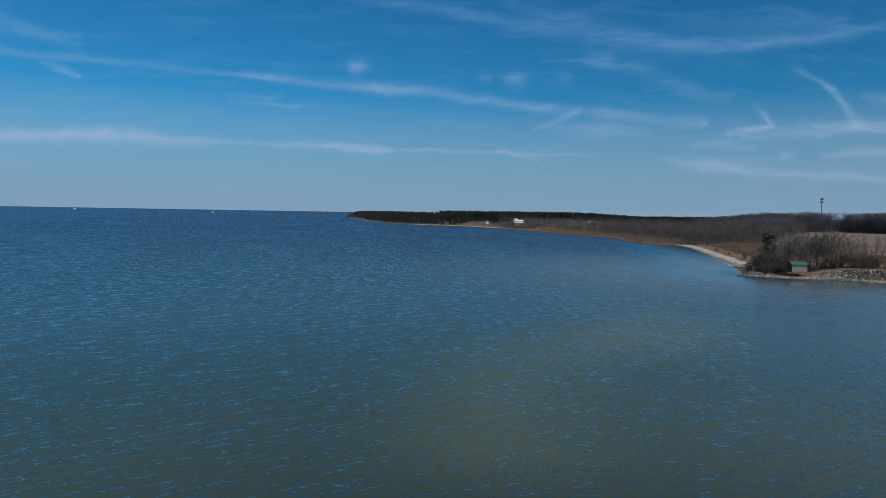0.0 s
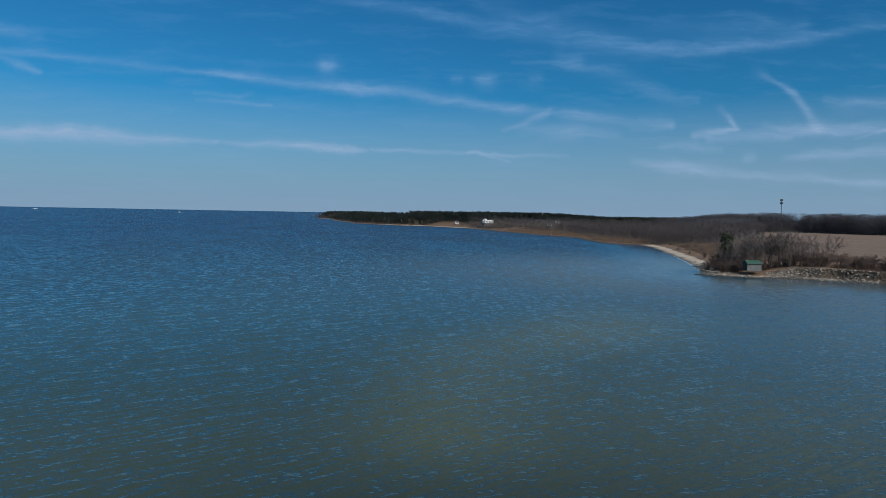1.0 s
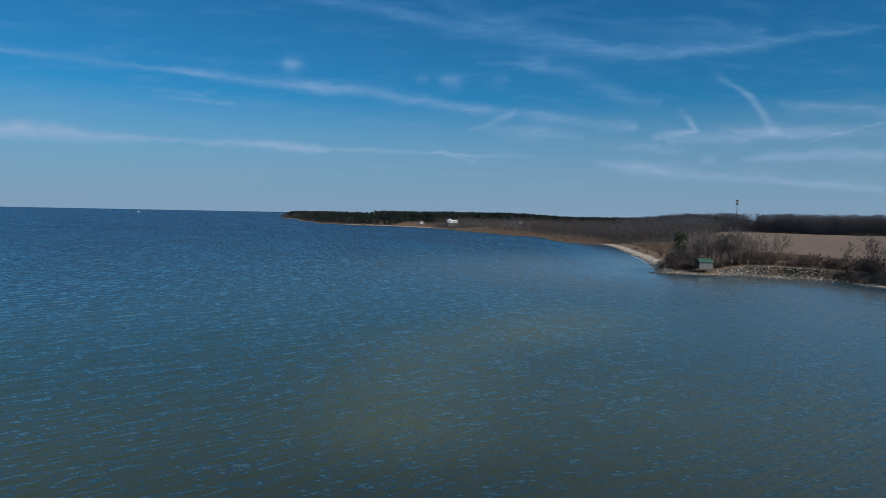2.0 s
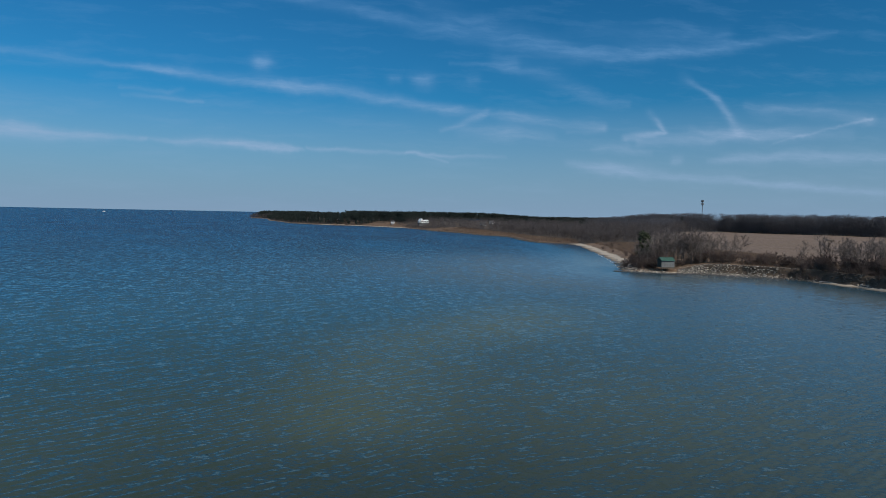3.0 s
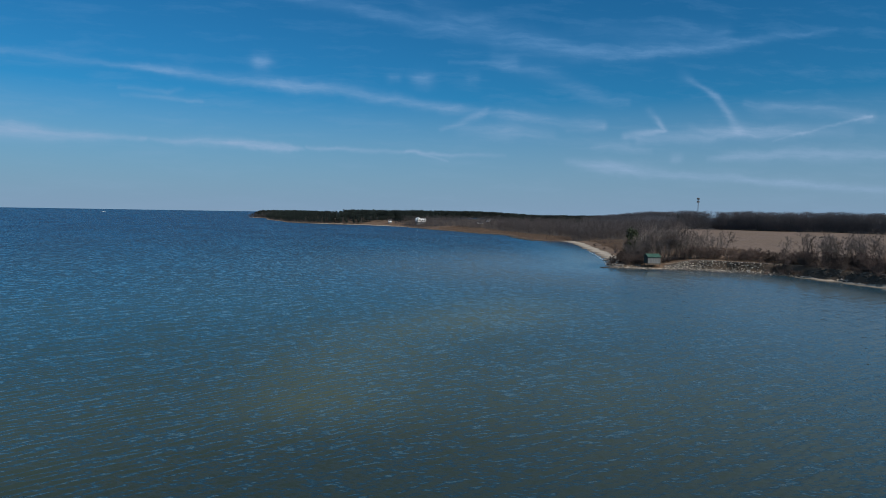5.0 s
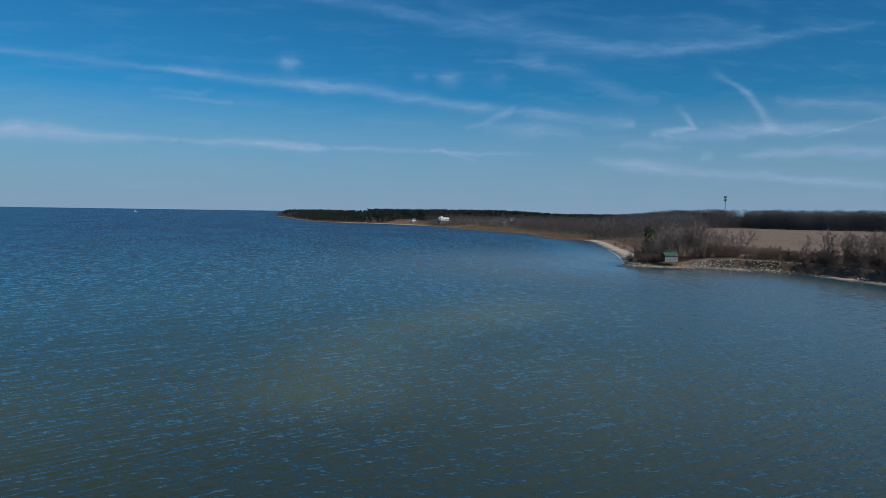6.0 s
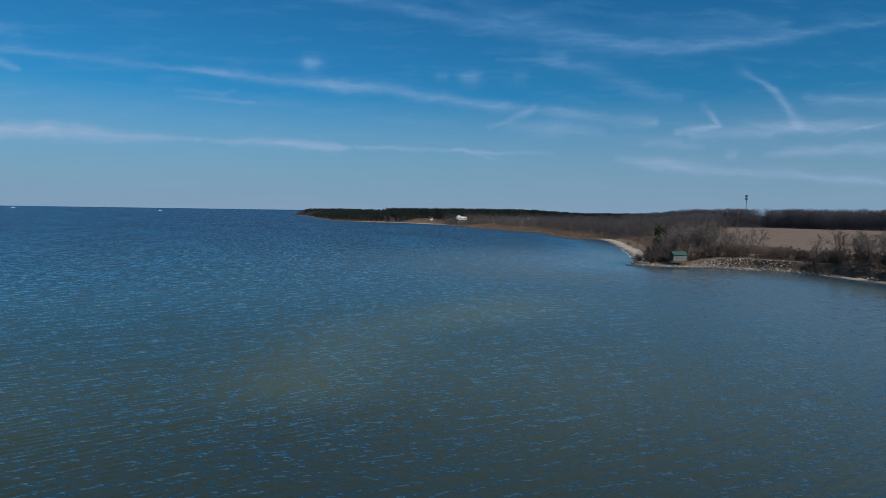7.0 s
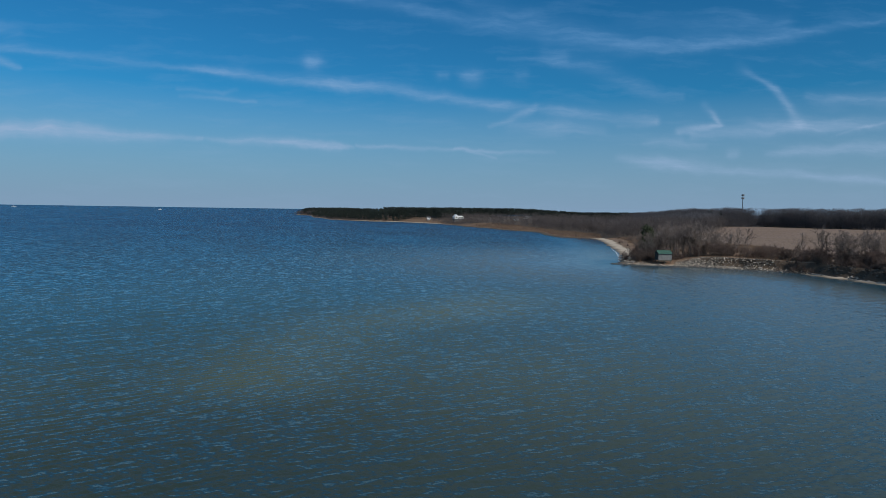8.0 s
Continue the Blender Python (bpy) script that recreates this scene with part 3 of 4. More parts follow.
# ---- trees ----
def grow(rng, height, trunk_r, limbs, branches, twigs, spread=0.8, lean=0.05, stems=1, bare_to=0.3):
    """A leafless tree: stout and fine limbs (a, b, r0, r1), and the twigs (a, b)."""
    stout, fine, tips = [], [], []

    def limb(p, way, length, r, pieces, rise, wobble):
        """One bent limb; returns the places along it."""
        places = [(p.copy(), way.copy(), r)]
        for k in range(pieces):
            way = (way + Vector(rng.normal(0, wobble, 3)) + Vector((0, 0, rise))).normalized()
            q = p + way * (length / pieces)
            r2 = r * (1 - 0.8 * (k + 1) / pieces) + 0.004
            places.append((q.copy(), way.copy(), r2))
            p = q
        return places

    def aside(way, angle):
        side = Vector(rng.normal(0, 1, 3)).cross(way).normalized()
        return (way * math.cos(angle) + side * math.sin(angle)).normalized()

    for s in range(stems):
        tilt = lean if stems == 1 else rng.uniform(0.1, 0.5)
        a = rng.uniform(0, 2 * math.pi)
        base = Vector((math.cos(a), math.sin(a), 0)) * (0.0 if stems == 1 else rng.uniform(0.05, 0.5))
        up = Vector((math.cos(a) * tilt, math.sin(a) * tilt, 1)).normalized()
        h = height * (1 if stems == 1 else rng.uniform(0.6, 1.0))
        main = limb(base - up * 0.3, up, h, trunk_r, 6, 0.04, 0.07)
        stout.extend((p[0], q[0], p[2], q[2]) for p, q in zip(main[:-1], main[1:]))
        for n in range(limbs):
            k = bare_to + (1 - bare_to) * (n + rng.uniform(0, 1)) / limbs
            i = min(int(k * 6), 5)
            f = k * 6 - i
            p = main[i][0].lerp(main[i + 1][0], f)
            r = main[i][2] * 0.55
            size = h * spread * (1.05 - k) * rng.uniform(0.5, 0.9) + h * 0.07
            l1 = limb(p, aside(main[i][1], rng.uniform(0.6, 1.15)), size, r, 3, 0.10, 0.14)
            stout.extend((u[0], v[0], u[2], v[2]) for u, v in zip(l1[:-1], l1[1:]))
            for m in range(branches):
                j = rng.integers(0, 3)
                p2 = l1[j][0].lerp(l1[j + 1][0], rng.uniform(0, 1))
                l2 = limb(p2, aside(l1[j][1], rng.uniform(0.4, 1.0)), size * rng.uniform(0.3, 0.6), max(l1[j][2] * 0.5, 0.018), 2 if stems == 1 else 1, 0.08, 0.18)
                fine.extend((u[0], v[0], u[2], v[2]) for u, v in zip(l2[:-1], l2[1:]))
                for w in range(twigs):
                    j2 = rng.integers(0, len(l2) - 1)
                    p3 = l2[j2][0].lerp(l2[j2 + 1][0], rng.uniform(0, 1))
                    d3 = (aside(l2[j2][1], rng.uniform(0.3, 0.9)) + Vector((0, 0, 0.15))).normalized()
                    tips.append((p3, p3 + d3 * size * rng.uniform(0.18, 0.40)))
    return stout, fine, tips


def tubes(limbs, sides, thick=1.0):
    """Tapered limbs as arrays of places and four-cornered faces."""
    a = np.array([l[0] for l in limbs])
    b = np.array([l[1] for l in limbs])
    r = np.array([[l[2], l[3]] for l in limbs]) * thick
    d = b - a
    d /= np.linalg.norm(d, axis=1)[:, None] + 1e-9
    ref = np.where(np.abs(d[:, 2:]) > 0.9, [[1.0, 0, 0]], [[0, 0, 1.0]])
    u = np.cross(d, ref)
    u /= np.linalg.norm(u, axis=1)[:, None]
    v = np.cross(d, u)
    ang = np.arange(sides) * 2 * np.pi / sides
    ring = u[:, None] * np.cos(ang)[None, :, None] + v[:, None] * np.sin(ang)[None, :, None]
    verts = np.concatenate([a[:, None] + ring * r[:, :1, None], b[:, None] + ring * r[:, 1:, None]], 1)
    k = np.arange(sides)
    j = (k + 1) % sides
    face = np.stack([k, j, j + sides, k + sides], 1)
    faces = (np.arange(len(limbs))[:, None, None] * 2 * sides + face[None]).reshape(-1, 4)
    return verts.reshape(-1, 3), faces


def quads_to_tris(f):
    return np.concatenate([f[:, [0, 1, 2]], f[:, [0, 2, 3]]])


def bare_tree(name, seed, label, category="tree", **shape):
    rng = np.random.default_rng(seed)
    stout, fine, tips = grow(rng, **shape)
    root = thing(name, pose(0, 0, -60), label, category)
    v, f = tubes(stout, 4)
    part_mesh("trunk", mesh_of("trunk", v, f, BARK, True), root)
    v, f = tubes(fine, 3)
    a, b = np.array([p[0] for p in tips]), np.array([p[1] for p in tips])
    side = np.cross(b - a, rng.normal(0, 1, a.shape))
    side *= 0.024 / (np.linalg.norm(side, axis=1)[:, None] + 1e-9)
    tv = np.stack([a - side, a + side, b], 1).reshape(-1, 3)
    tf = np.arange(len(tv)).reshape(-1, 3) + len(v)
    part_mesh("crown", mesh_of("crown", np.concatenate([v, tv]), np.concatenate([quads_to_tris(f), tf]), SHRUB_TWIG if name == "bare_shrub" else TWIG), root, "leafless twigs")
    return root


def tufts(rng, centres, spread, count, size):
    """Little needle sprays: crossed slim triangles round each centre."""
    c = np.repeat(np.asarray(centres, float), count, 0)
    p = c + rng.normal(0, 1, c.shape) * spread
    d = rng.normal(0, 1, c.shape) + [0, 0, 0.35]
    d /= np.linalg.norm(d, axis=1)[:, None]
    s = np.cross(d, rng.normal(0, 1, c.shape))
    s /= np.linalg.norm(s, axis=1)[:, None]
    k = rng.uniform(0.6, 1.3, (len(p), 1)) * size
    verts = np.stack([p - s * k * 0.33, p + s * k * 0.33, p + d * k], 1).reshape(-1, 3)
    return verts, np.arange(len(verts)).reshape(-1, 3)


def pine_shape(rng, height, bottom, reach, whorls, arms):
    limbs, ends = [], []
    top = Vector((rng.normal(0, 0.3), rng.normal(0, 0.3), height))
    limbs.append((Vector((0, 0, -0.3)), top * 0.5, 0.017 * height, 0.012 * height))
    limbs.append((top * 0.5, top, 0.012 * height, 0.02))
    for w in range(whorls):
        k = bottom + (1 - bottom) * (w + 0.3) / whorls
        for _ in range(arms):
            a = rng.uniform(0, 2 * math.pi)
            length = reach * math.sqrt(max(1.06 - k, 0.03) / (1.06 - bottom)) * rng.uniform(0.55, 1.15) + 0.25
            p = top * k
            q = p + Vector((math.cos(a) * length, math.sin(a) * length, rng.uniform(-0.05, 0.4) * length))
            limbs.append((p, q, 0.05, 0.02))
            for f in np.linspace(0.45, 1.0, 3):
                ends.append(tuple(p.lerp(q, f)))
    ends.append(tuple(top))
    return limbs, ends


# ---- woods: beyond counting ----
def scatter(name, kinds, spots, mat, label, category):
    """Copies of small models (places, faces), joined into one object."""
    verts, faces, base = [], [], 0
    for x, y, z, kind, size, turn in spots:
        v, f = kinds[kind]
        c, s = math.cos(turn) * size, math.sin(turn) * size
        verts.append(np.stack([v[:, 0] * c - v[:, 1] * s + x, v[:, 0] * s + v[:, 1] * c + y, v[:, 2] * size + z], 1))
        faces.append(f + base)
        base += len(v)
    ob = new(name, mesh_of(name, np.concatenate(verts), np.concatenate(faces), mat))
    return tagged(ob, label, category, kind="stuff")


def far_bare(seed, twigs=260, slim=0.0052):
    """A small leafless tree for the woods, one metre high: stem, limbs and twig sprays."""
    rng = np.random.default_rng(seed)
    limbs = [(Vector((0, 0, -0.03)), Vector((rng.normal(0, 0.02), rng.normal(0, 0.02), 0.85)), 0.011, 0.004)]
    for _ in range(9):
        k, a = rng.uniform(0.25, 0.60), rng.uniform(0, 6.3)
        p = Vector((0, 0, k))
        limbs.append((p, p + Vector((math.cos(a) * 0.22, math.sin(a) * 0.22, rng.uniform(0.12, 0.3))), 0.007, 0.003))
    v, f = tubes(limbs, 3)
    f = quads_to_tris(f)
    k = rng.uniform(0, 1, twigs)
    h = 0.10 + 0.86 * k
    wide = 0.36 * np.sqrt(np.clip(1 - (h - 0.52) ** 2 / 0.24, 0.05, 1)) * rng.uniform(0.75, 1.15, twigs)
    a, r = rng.uniform(0, 6.3, twigs), np.sqrt(rng.uniform(0.05, 1, twigs)) * wide
    p = np.stack([np.cos(a) * r, np.sin(a) * r, h], 1)
    d = np.stack([np.cos(a) * 0.6, np.sin(a) * 0.6, np.full(twigs, 0.6)], 1) + rng.normal(0, 0.5, (twigs, 3))
    d /= np.linalg.norm(d, axis=1)[:, None]
    s = np.cross(d, rng.normal(0, 1, (twigs, 3)))
    s /= np.linalg.norm(s, axis=1)[:, None]
    n = rng.uniform(0.05, 0.12, (twigs, 1))
    tv = np.stack([p - s * slim, p + s * slim, p + d * n], 1).reshape(-1, 3)
    return np.concatenate([v, tv]), np.concatenate([f, np.arange(len(tv)).reshape(-1, 3) + len(v)])


def far_pine(seed):
    rng = np.random.default_rng(seed)
    limbs, ends = pine_shape(rng, 14.0, 0.28, 2.9, 8, 4)
    v, f = tubes(limbs[:2], 4)
    tv, tf = tufts(rng, ends, 0.5, 2, 1.5)
    return np.concatenate([v, tv]) / 14.0, np.concatenate([quads_to_tris(f), tf + len(v)])


def wood_spots(seed, line, area, rows, step, heights, kinds, keep=1.0, jitter=0.5):
    """Spots along an edge of a wood, row behind row into it."""
    rng = np.random.default_rng(seed)
    spots = []
    pts = np.array(line, float)
    seg = np.hypot(*np.diff(pts, axis=0).T)
    total = seg.sum()
    for depth, spread in rows:
        for u in np.arange(0, total, step * spread):
            u2 = min(u + rng.uniform(0, step * spread), total - 1e-3)
            i = np.searchsorted(np.cumsum(seg), u2)
            f = (u2 - (np.cumsum(seg)[i] - seg[i])) / seg[i]
            p = pts[i] + (pts[i + 1] - pts[i]) * f
            dx, dy = (pts[i + 1] - pts[i]) / seg[i]
            q = p + np.array([-dy, dx]) * (depth + rng.normal(0, jitter * step)) + rng.normal(0, jitter * step, 2)
            if rng.uniform() < keep:
                spots.append((q[0], q[1], rng.integers(0, kinds), rng.uniform(*heights) , rng.uniform(0, 6.3)))
    px, py = np.array([s[0] for s in spots]), np.array([s[1] for s in spots])
    ok = inside(px, py, area)
    z = land_height(px, py)
    return [(s[0], s[1], zz, int(s[2]), s[3], s[4]) for s, o, zz in zip(spots, ok, z) if o]


BARE = [far_bare(20 + k) for k in range(6)]
THICK = [far_bare(30 + k, 520, 0.0042) for k in range(6)]
PINES = [far_pine(40 + k) for k in range(5)]
# edges run so that the wood lies on their left
EDGE_MID = [(135, 358), (131, 385), (126, 420), (124, 480), (116, 520)][::-1]
EDGE_NEAR = [(172, 342), (150, 337), (128, 334), (130, 344), (135, 358)][::-1]
EDGE_RIGHT = [(640, 380), (470, 500), (410, 560), (372, 606), (334, 596), (240, 432), (190, 360), (172, 342)][::-1]
EDGE_FAR = [(116, 520), (104, 560), (84, 596), (73, 624), (67, 657), (58, 694)][::-1]
EDGE_POINT = [(58, 694), (40, 735), (13, 739), (-20, 749), (-52, 797), (-69, 828), (-84, 903), (-113, 1003), (-138, 1180), (-160, 1245), (-186, 1272), (-180, 1300)][::-1]
EDGE_BACK = [(-5, 795), (40, 748), (70, 715), (150, 770), (330, 850), (420, 880)]

mid = wood_spots(1, EDGE_MID, WOODS, [(2, 0.8), (7, 1), (13, 1), (20, 1.1), (28, 1.2), (38, 1.4), (50, 1.6), (64, 1.8), (80, 2.0)], 5.0, (8.4, 12.0), 6)
mid += wood_spots(12, EDGE_NEAR, WOODS, [(2, 0.8), (7, 1), (13, 1), (20, 1.1), (28, 1.2), (38, 1.4), (50, 1.6)], 4.5, (7.0, 10.0), 6)
mid += wood_spots(2, EDGE_RIGHT[:4], WOODS, [(3, 0.9), (9, 1), (16, 1.1), (25, 1.3), (36, 1.5), (50, 1.8)], 5.5, (7.8, 11.4), 6)
mid += wood_spots(3, EDGE_FAR, WOODS, [(1, 0.8), (6, 1), (12, 1), (20, 1.1), (30, 1.3), (42, 1.5), (56, 1.7), (75, 2.0), (100, 2.4)], 4.5, (4.5, 7.5), 6)
mid += wood_spots(4, EDGE_POINT, WOODS, [(0, 1.3), (6, 1.5)], 7.0, (4.0, 7.0), 6)
mid += wood_spots(16, EDGE_POINT[:9], LAND, [(-4, 1.0), (-2, 0.8)], 5.0, (1.8, 3.6), 6, jitter=0.25)
mid += wood_spots(22, EDGE_POINT[:4], LAND, [(-3, 0.5), (1, 0.5), (6, 0.6)], 6.0, (5.0, 8.5), 6)
mid += wood_spots(17, EDGE_FAR, LAND, [(-7, 0.5), (-4, 0.5), (-2, 0.5)], 4.0, (2.2, 3.8), 6, jitter=0.3)
scatter("bare_woods", BARE, mid, WOOD_TWIG, "leafless grey-brown winter woods behind the marsh", "woods")
dark = wood_spots(9, [(240, 470), (334, 604), (380, 640), (440, 560)], WOODS, [(6, 0.4), (12, 0.4), (20, 0.4), (30, 0.5), (42, 0.6)], 5.0, (11.5, 14.0), 6)
dark = [(x, y, z, k, h * float(0.68 + 0.32 * ease(np.array(x), 200, 300)), a) for x, y, z, k, h, a in dark]    # lower towards their end
rise = wood_spots(21, [(250, 596), (300, 622), (348, 642)], WOODS, [(0, 0.3), (5, 0.3), (10, 0.35), (16, 0.4), (24, 0.5)], 5.0, (15.0, 18.0), 6)
dark += [(x, y, z, k, h * float(0.74 + 0.30 * ease(np.array(x), 235, 330)), a) for x, y, z, k, h, a in rise]    # the skyline climbs towards the mast
dark += wood_spots(15, EDGE_RIGHT[3:], WOODS, [(-1, 0.25), (2, 0.25), (4, 0.3)], 5.0, (4.0, 8.0), 6)
dark += wood_spots(5, EDGE_RIGHT[3:], WOODS, [(1, 0.5), (5, 0.6), (10, 0.6), (16, 0.7), (23, 0.8), (32, 0.9), (44, 1.0), (58, 1.2)], 5.0, (15.8, 19.8), 6)
scatter("bare_woods", THICK, dark, HAZED_TWIG, "dark leafless woods at the far edge of the field", "woods")
ever = wood_spots(6, EDGE_POINT, WOODS, [(9, 0.9), (15, 0.9), (22, 1), (32, 1.1), (46, 1.4)], 4.5, (7.7, 8.9), 5)
ever += wood_spots(19, EDGE_POINT[2:], LAND, [(-2, 1.2), (2, 0.9), (6, 0.9)], 4.5, (4.2, 7.2), 5)
ever += wood_spots(7, EDGE_BACK, WOODS, [(0, 0.8), (7, 0.9), (15, 1), (26, 1.2)], 4.0, (9.7, 10.9), 5)
ever += wood_spots(18, EDGE_BACK, WOODS, [(4, 0.7), (20, 0.9)], 4.0, (9.7, 10.6), 5)
ever = [(x, y, z, k, h * float(1 + 0.10 * ease(np.array(x), 150, 330)), a) for x, y, z, k, h, a in ever]
ever += wood_spots(8, EDGE_RIGHT[3:], WOODS, [(14, 3.0), (30, 2.5)], 6.0, (13.0, 17.0), 5)
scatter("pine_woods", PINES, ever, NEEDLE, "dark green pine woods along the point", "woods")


# ---- marsh grass and scrub ----
def reed_clump(seed):
    rng = np.random.default_rng(seed)
    n = 16
    p = np.stack([rng.normal(0, 0.45, n), rng.normal(0, 0.45, n), np.full(n, -0.05)], 1)
    d = np.stack([rng.normal(0, 0.22, n), rng.normal(0, 0.22, n), rng.uniform(0.7, 1.3, n)], 1)
    s = np.cross(d, rng.normal(0, 1, (n, 3)))
    s /= np.linalg.norm(s, axis=1)[:, None]
    v = np.stack([p - s * 0.06, p + s * 0.06, p + d], 1).reshape(-1, 3)
    return v, np.arange(3 * n).reshape(-1, 3)


REEDS = [reed_clump(60 + k) for k in range(4)]


def reed_spots(count, lo, hi, sizes, seed, low, high):
    rng = np.random.default_rng(seed)
    x, y = rng.uniform(lo[0], hi[0], count), rng.uniform(lo[1], hi[1], count)
    d = inland(x, y)
    ok = (d > low) & (d < high) & ~inside(x, y, WOODS) & (to_line(x, y, TRACK) > 2.0)
    z = land_height(x, y)
    return [(a, b, c, int(rng.integers(0, 4)), rng.uniform(*sizes), rng.uniform(0, 6.3)) for a, b, c, o in zip(x, y, z, ok) if o]


reeds = reed_spots(4200, (100, 205), (160, 330), (0.6, 1.3), 70, 11, 60)
reeds += reed_spots(5200, (75, 345), (145, 560), (0.8, 1.6), 71, 5, 60)
reeds += reed_spots(2600, (98, 120), (150, 185), (0.4, 0.9), 72, 7, 26)
scatter("marsh_grass", REEDS, reeds, REED, "dry russet marsh grass along the shore", "grass")

TALL = [bare_tree("bare_tree", 100 + k, "leafless grey tree behind the shore bank", height=9.0 + 0.5 * k, trunk_r=0.15, limbs=11, branches=7, twigs=7) for k in range(4)]
SLIM = [bare_tree("bare_tree", 110 + k, "slim leafless tree above the riprap bank", height=7.5 + 0.5 * k, trunk_r=0.10, limbs=8, branches=5, twigs=4, spread=0.55, lean=0.12, bare_to=0.4) for k in range(3)]
SHRUB = [bare_tree("bare_shrub", 120 + k, "tangled leafless shrub on the bank", "shrub", height=4.2, trunk_r=0.05, limbs=6, branches=6, twigs=6, spread=0.7, stems=7, bare_to=0.15) for k in range(4)]


def planted(kinds, spots, seed, sizes, group):
    """Stands copies of some trees on the ground; the models themselves take the first spots."""
    rng = np.random.default_rng(seed)
    x, y = np.array([s[0] for s in spots], float), np.array([s[1] for s in spots], float)
    z = land_height(x, y)
    for n in range(len(spots)):
        k = rng.uniform(*sizes)
        m = pose(x[n], y[n], z[n] - 0.05, rng.normal(0, 2), rng.normal(0, 2), rng.uniform(0, 360)) @ Matrix.Diagonal((k, k, k * rng.uniform(0.9, 1.15), 1))
        root = kinds[n % len(kinds)]
        if root["fresh"]:
            root.matrix_world = m
            root["fresh"] = 0
            tagged(root, group=group)
        else:
            made = copy_thing(root, Matrix())
            made.matrix_basis = m
            tagged(made, group=group)


for root in TALL + SLIM + SHRUB:
    root["fresh"] = 1


def strewn(line, count, seed, side):
    """Spots strewn about a line."""
    rng = np.random.default_rng(seed)
    pts = np.array(line, float)
    seg = np.hypot(*np.diff(pts, axis=0).T)
    out = []
    for u in (np.arange(count) + rng.uniform(0.1, 0.9, count)) / count * seg.sum():
        i = min(np.searchsorted(np.cumsum(seg), u), len(seg) - 1)
        p = pts[i] + (pts[i + 1] - pts[i]) * (u - np.cumsum(seg)[i] + seg[i]) / seg[i]
        out.append(tuple(p + rng.normal(0, side, 2)))
    return out


planted(TALL, strewn([(97, 181), (103, 178), (108, 175)], 24, 1, 2.2), 1, (0.8, 1.1), "bare trees behind the shed")
planted(TALL, strewn([(101, 198), (112, 194), (124, 186)], 26, 2, 4.0), 2, (0.75, 1.0), "bare trees behind the shed")
planted(SLIM, strewn([(102, 175), (108, 172), (113, 169)], 8, 3, 1.6), 3, (0.85, 1.1), "slim trees along the bank")
planted(SHRUB, strewn([(87, 176), (93, 188), (99, 203)], 14, 4, 1.3), 4, (0.5, 0.9), "shrubs along the shore")
planted(SHRUB, strewn([(107, 174), (115, 169.5), (122, 163.5), (128, 157)], 26, 5, 1.6), 5, (0.7, 1.15), "shrubs along the shore")
planted(TALL, strewn([(130, 155), (133, 150), (136, 143), (139, 133), (139, 120)], 40, 6, 2.5), 6, (0.65, 0.9), "bare trees in the hedgerow")
planted(SHRUB, strewn([(127, 154), (131, 146), (134, 136), (134, 122)], 50, 7, 2.0), 7, (0.8, 1.2), "shrubs along the shore")
planted(SHRUB, strewn([(119, 155), (122, 151), (124.5, 145), (127.3, 135), (128.5, 120)], 34, 8, 0.9), 8, (0.3, 0.6), "shrubs along the shore")


planted(SHRUB, strewn([(93, 177), (100, 176), (108, 173)], 16, 9, 1.5), 9, (0.4, 0.75), "shrubs along the shore")
planted(SHRUB, strewn([(109, 212), (115, 238), (122, 268), (129, 300)], 13, 10, 3.0), 10, (0.3, 0.85), "shrubs along the shore")
planted(SHRUB, strewn([(88, 178), (91, 181), (97, 181)], 12, 11, 1.2), 11, (0.75, 1.15), "shrubs along the shore")
planted(SHRUB, strewn([(87.5, 174.5), (91, 175.5), (96, 175.5)], 14, 14, 0.8), 14, (0.55, 0.95), "shrubs along the shore")
planted(TALL, strewn([(94, 186), (97.5, 185), (101, 184)], 6, 15, 1.0), 15, (0.6, 0.8), "bare trees behind the shed")
planted(SHRUB, strewn([(93.5, 184), (97, 188.5), (101, 187)], 12, 13, 1.0), 13, (0.7, 1.05), "shrubs along the shore")
planted(SLIM, strewn([(92, 180), (97, 180)], 4, 12, 1.2), 12, (0.6, 0.8), "slim trees along the bank")


def near_pine(x, y, height):
    rng = np.random.default_rng(77)
    root = thing("pine_tree", pose(x, y, float(land_height(np.array([x]), np.array([y]))[0]) - 0.1), "dark green pine with a ragged crown behind the shed", "tree")
    limbs, ends = pine_shape(rng, height, 0.34, 1.7, 9, 4)
    v, f = tubes(limbs, 6)
    part_mesh("trunk", mesh_of("trunk", v, f, BARK, True), root)
    v, f = tufts(rng, ends, 0.50, 26, 0.62)
    part_mesh("crown", mesh_of("crown", v, f, NEAR_NEEDLE), root, "dark green needles")


near_pine(97.8, 193.5, 9.7)


# ---- rocks ----
def rock_shape(seed):
    rng = np.random.default_rng(seed)
    bm = bmesh.new()
    bmesh.ops.create_icosphere(bm, subdivisions=1, radius=0.5)
    stretch = rng.uniform(0.6, 1.25, 3) * [1.1, 1.0, 0.7]
    for v in bm.verts:
        v.co = Vector([c * s for c, s in zip(v.co * rng.uniform(0.72, 1.2), stretch)])
    bm.verts.ensure_lookup_table()
    bm.faces.ensure_lookup_table()
    verts = np.array([v.co[:] for v in bm.verts])
    faces = np.array([[v.index for v in f.verts] for f in bm.faces])
    bm.free()
    return verts, faces


ROCKS = [rock_shape(80 + k) for k in range(8)]


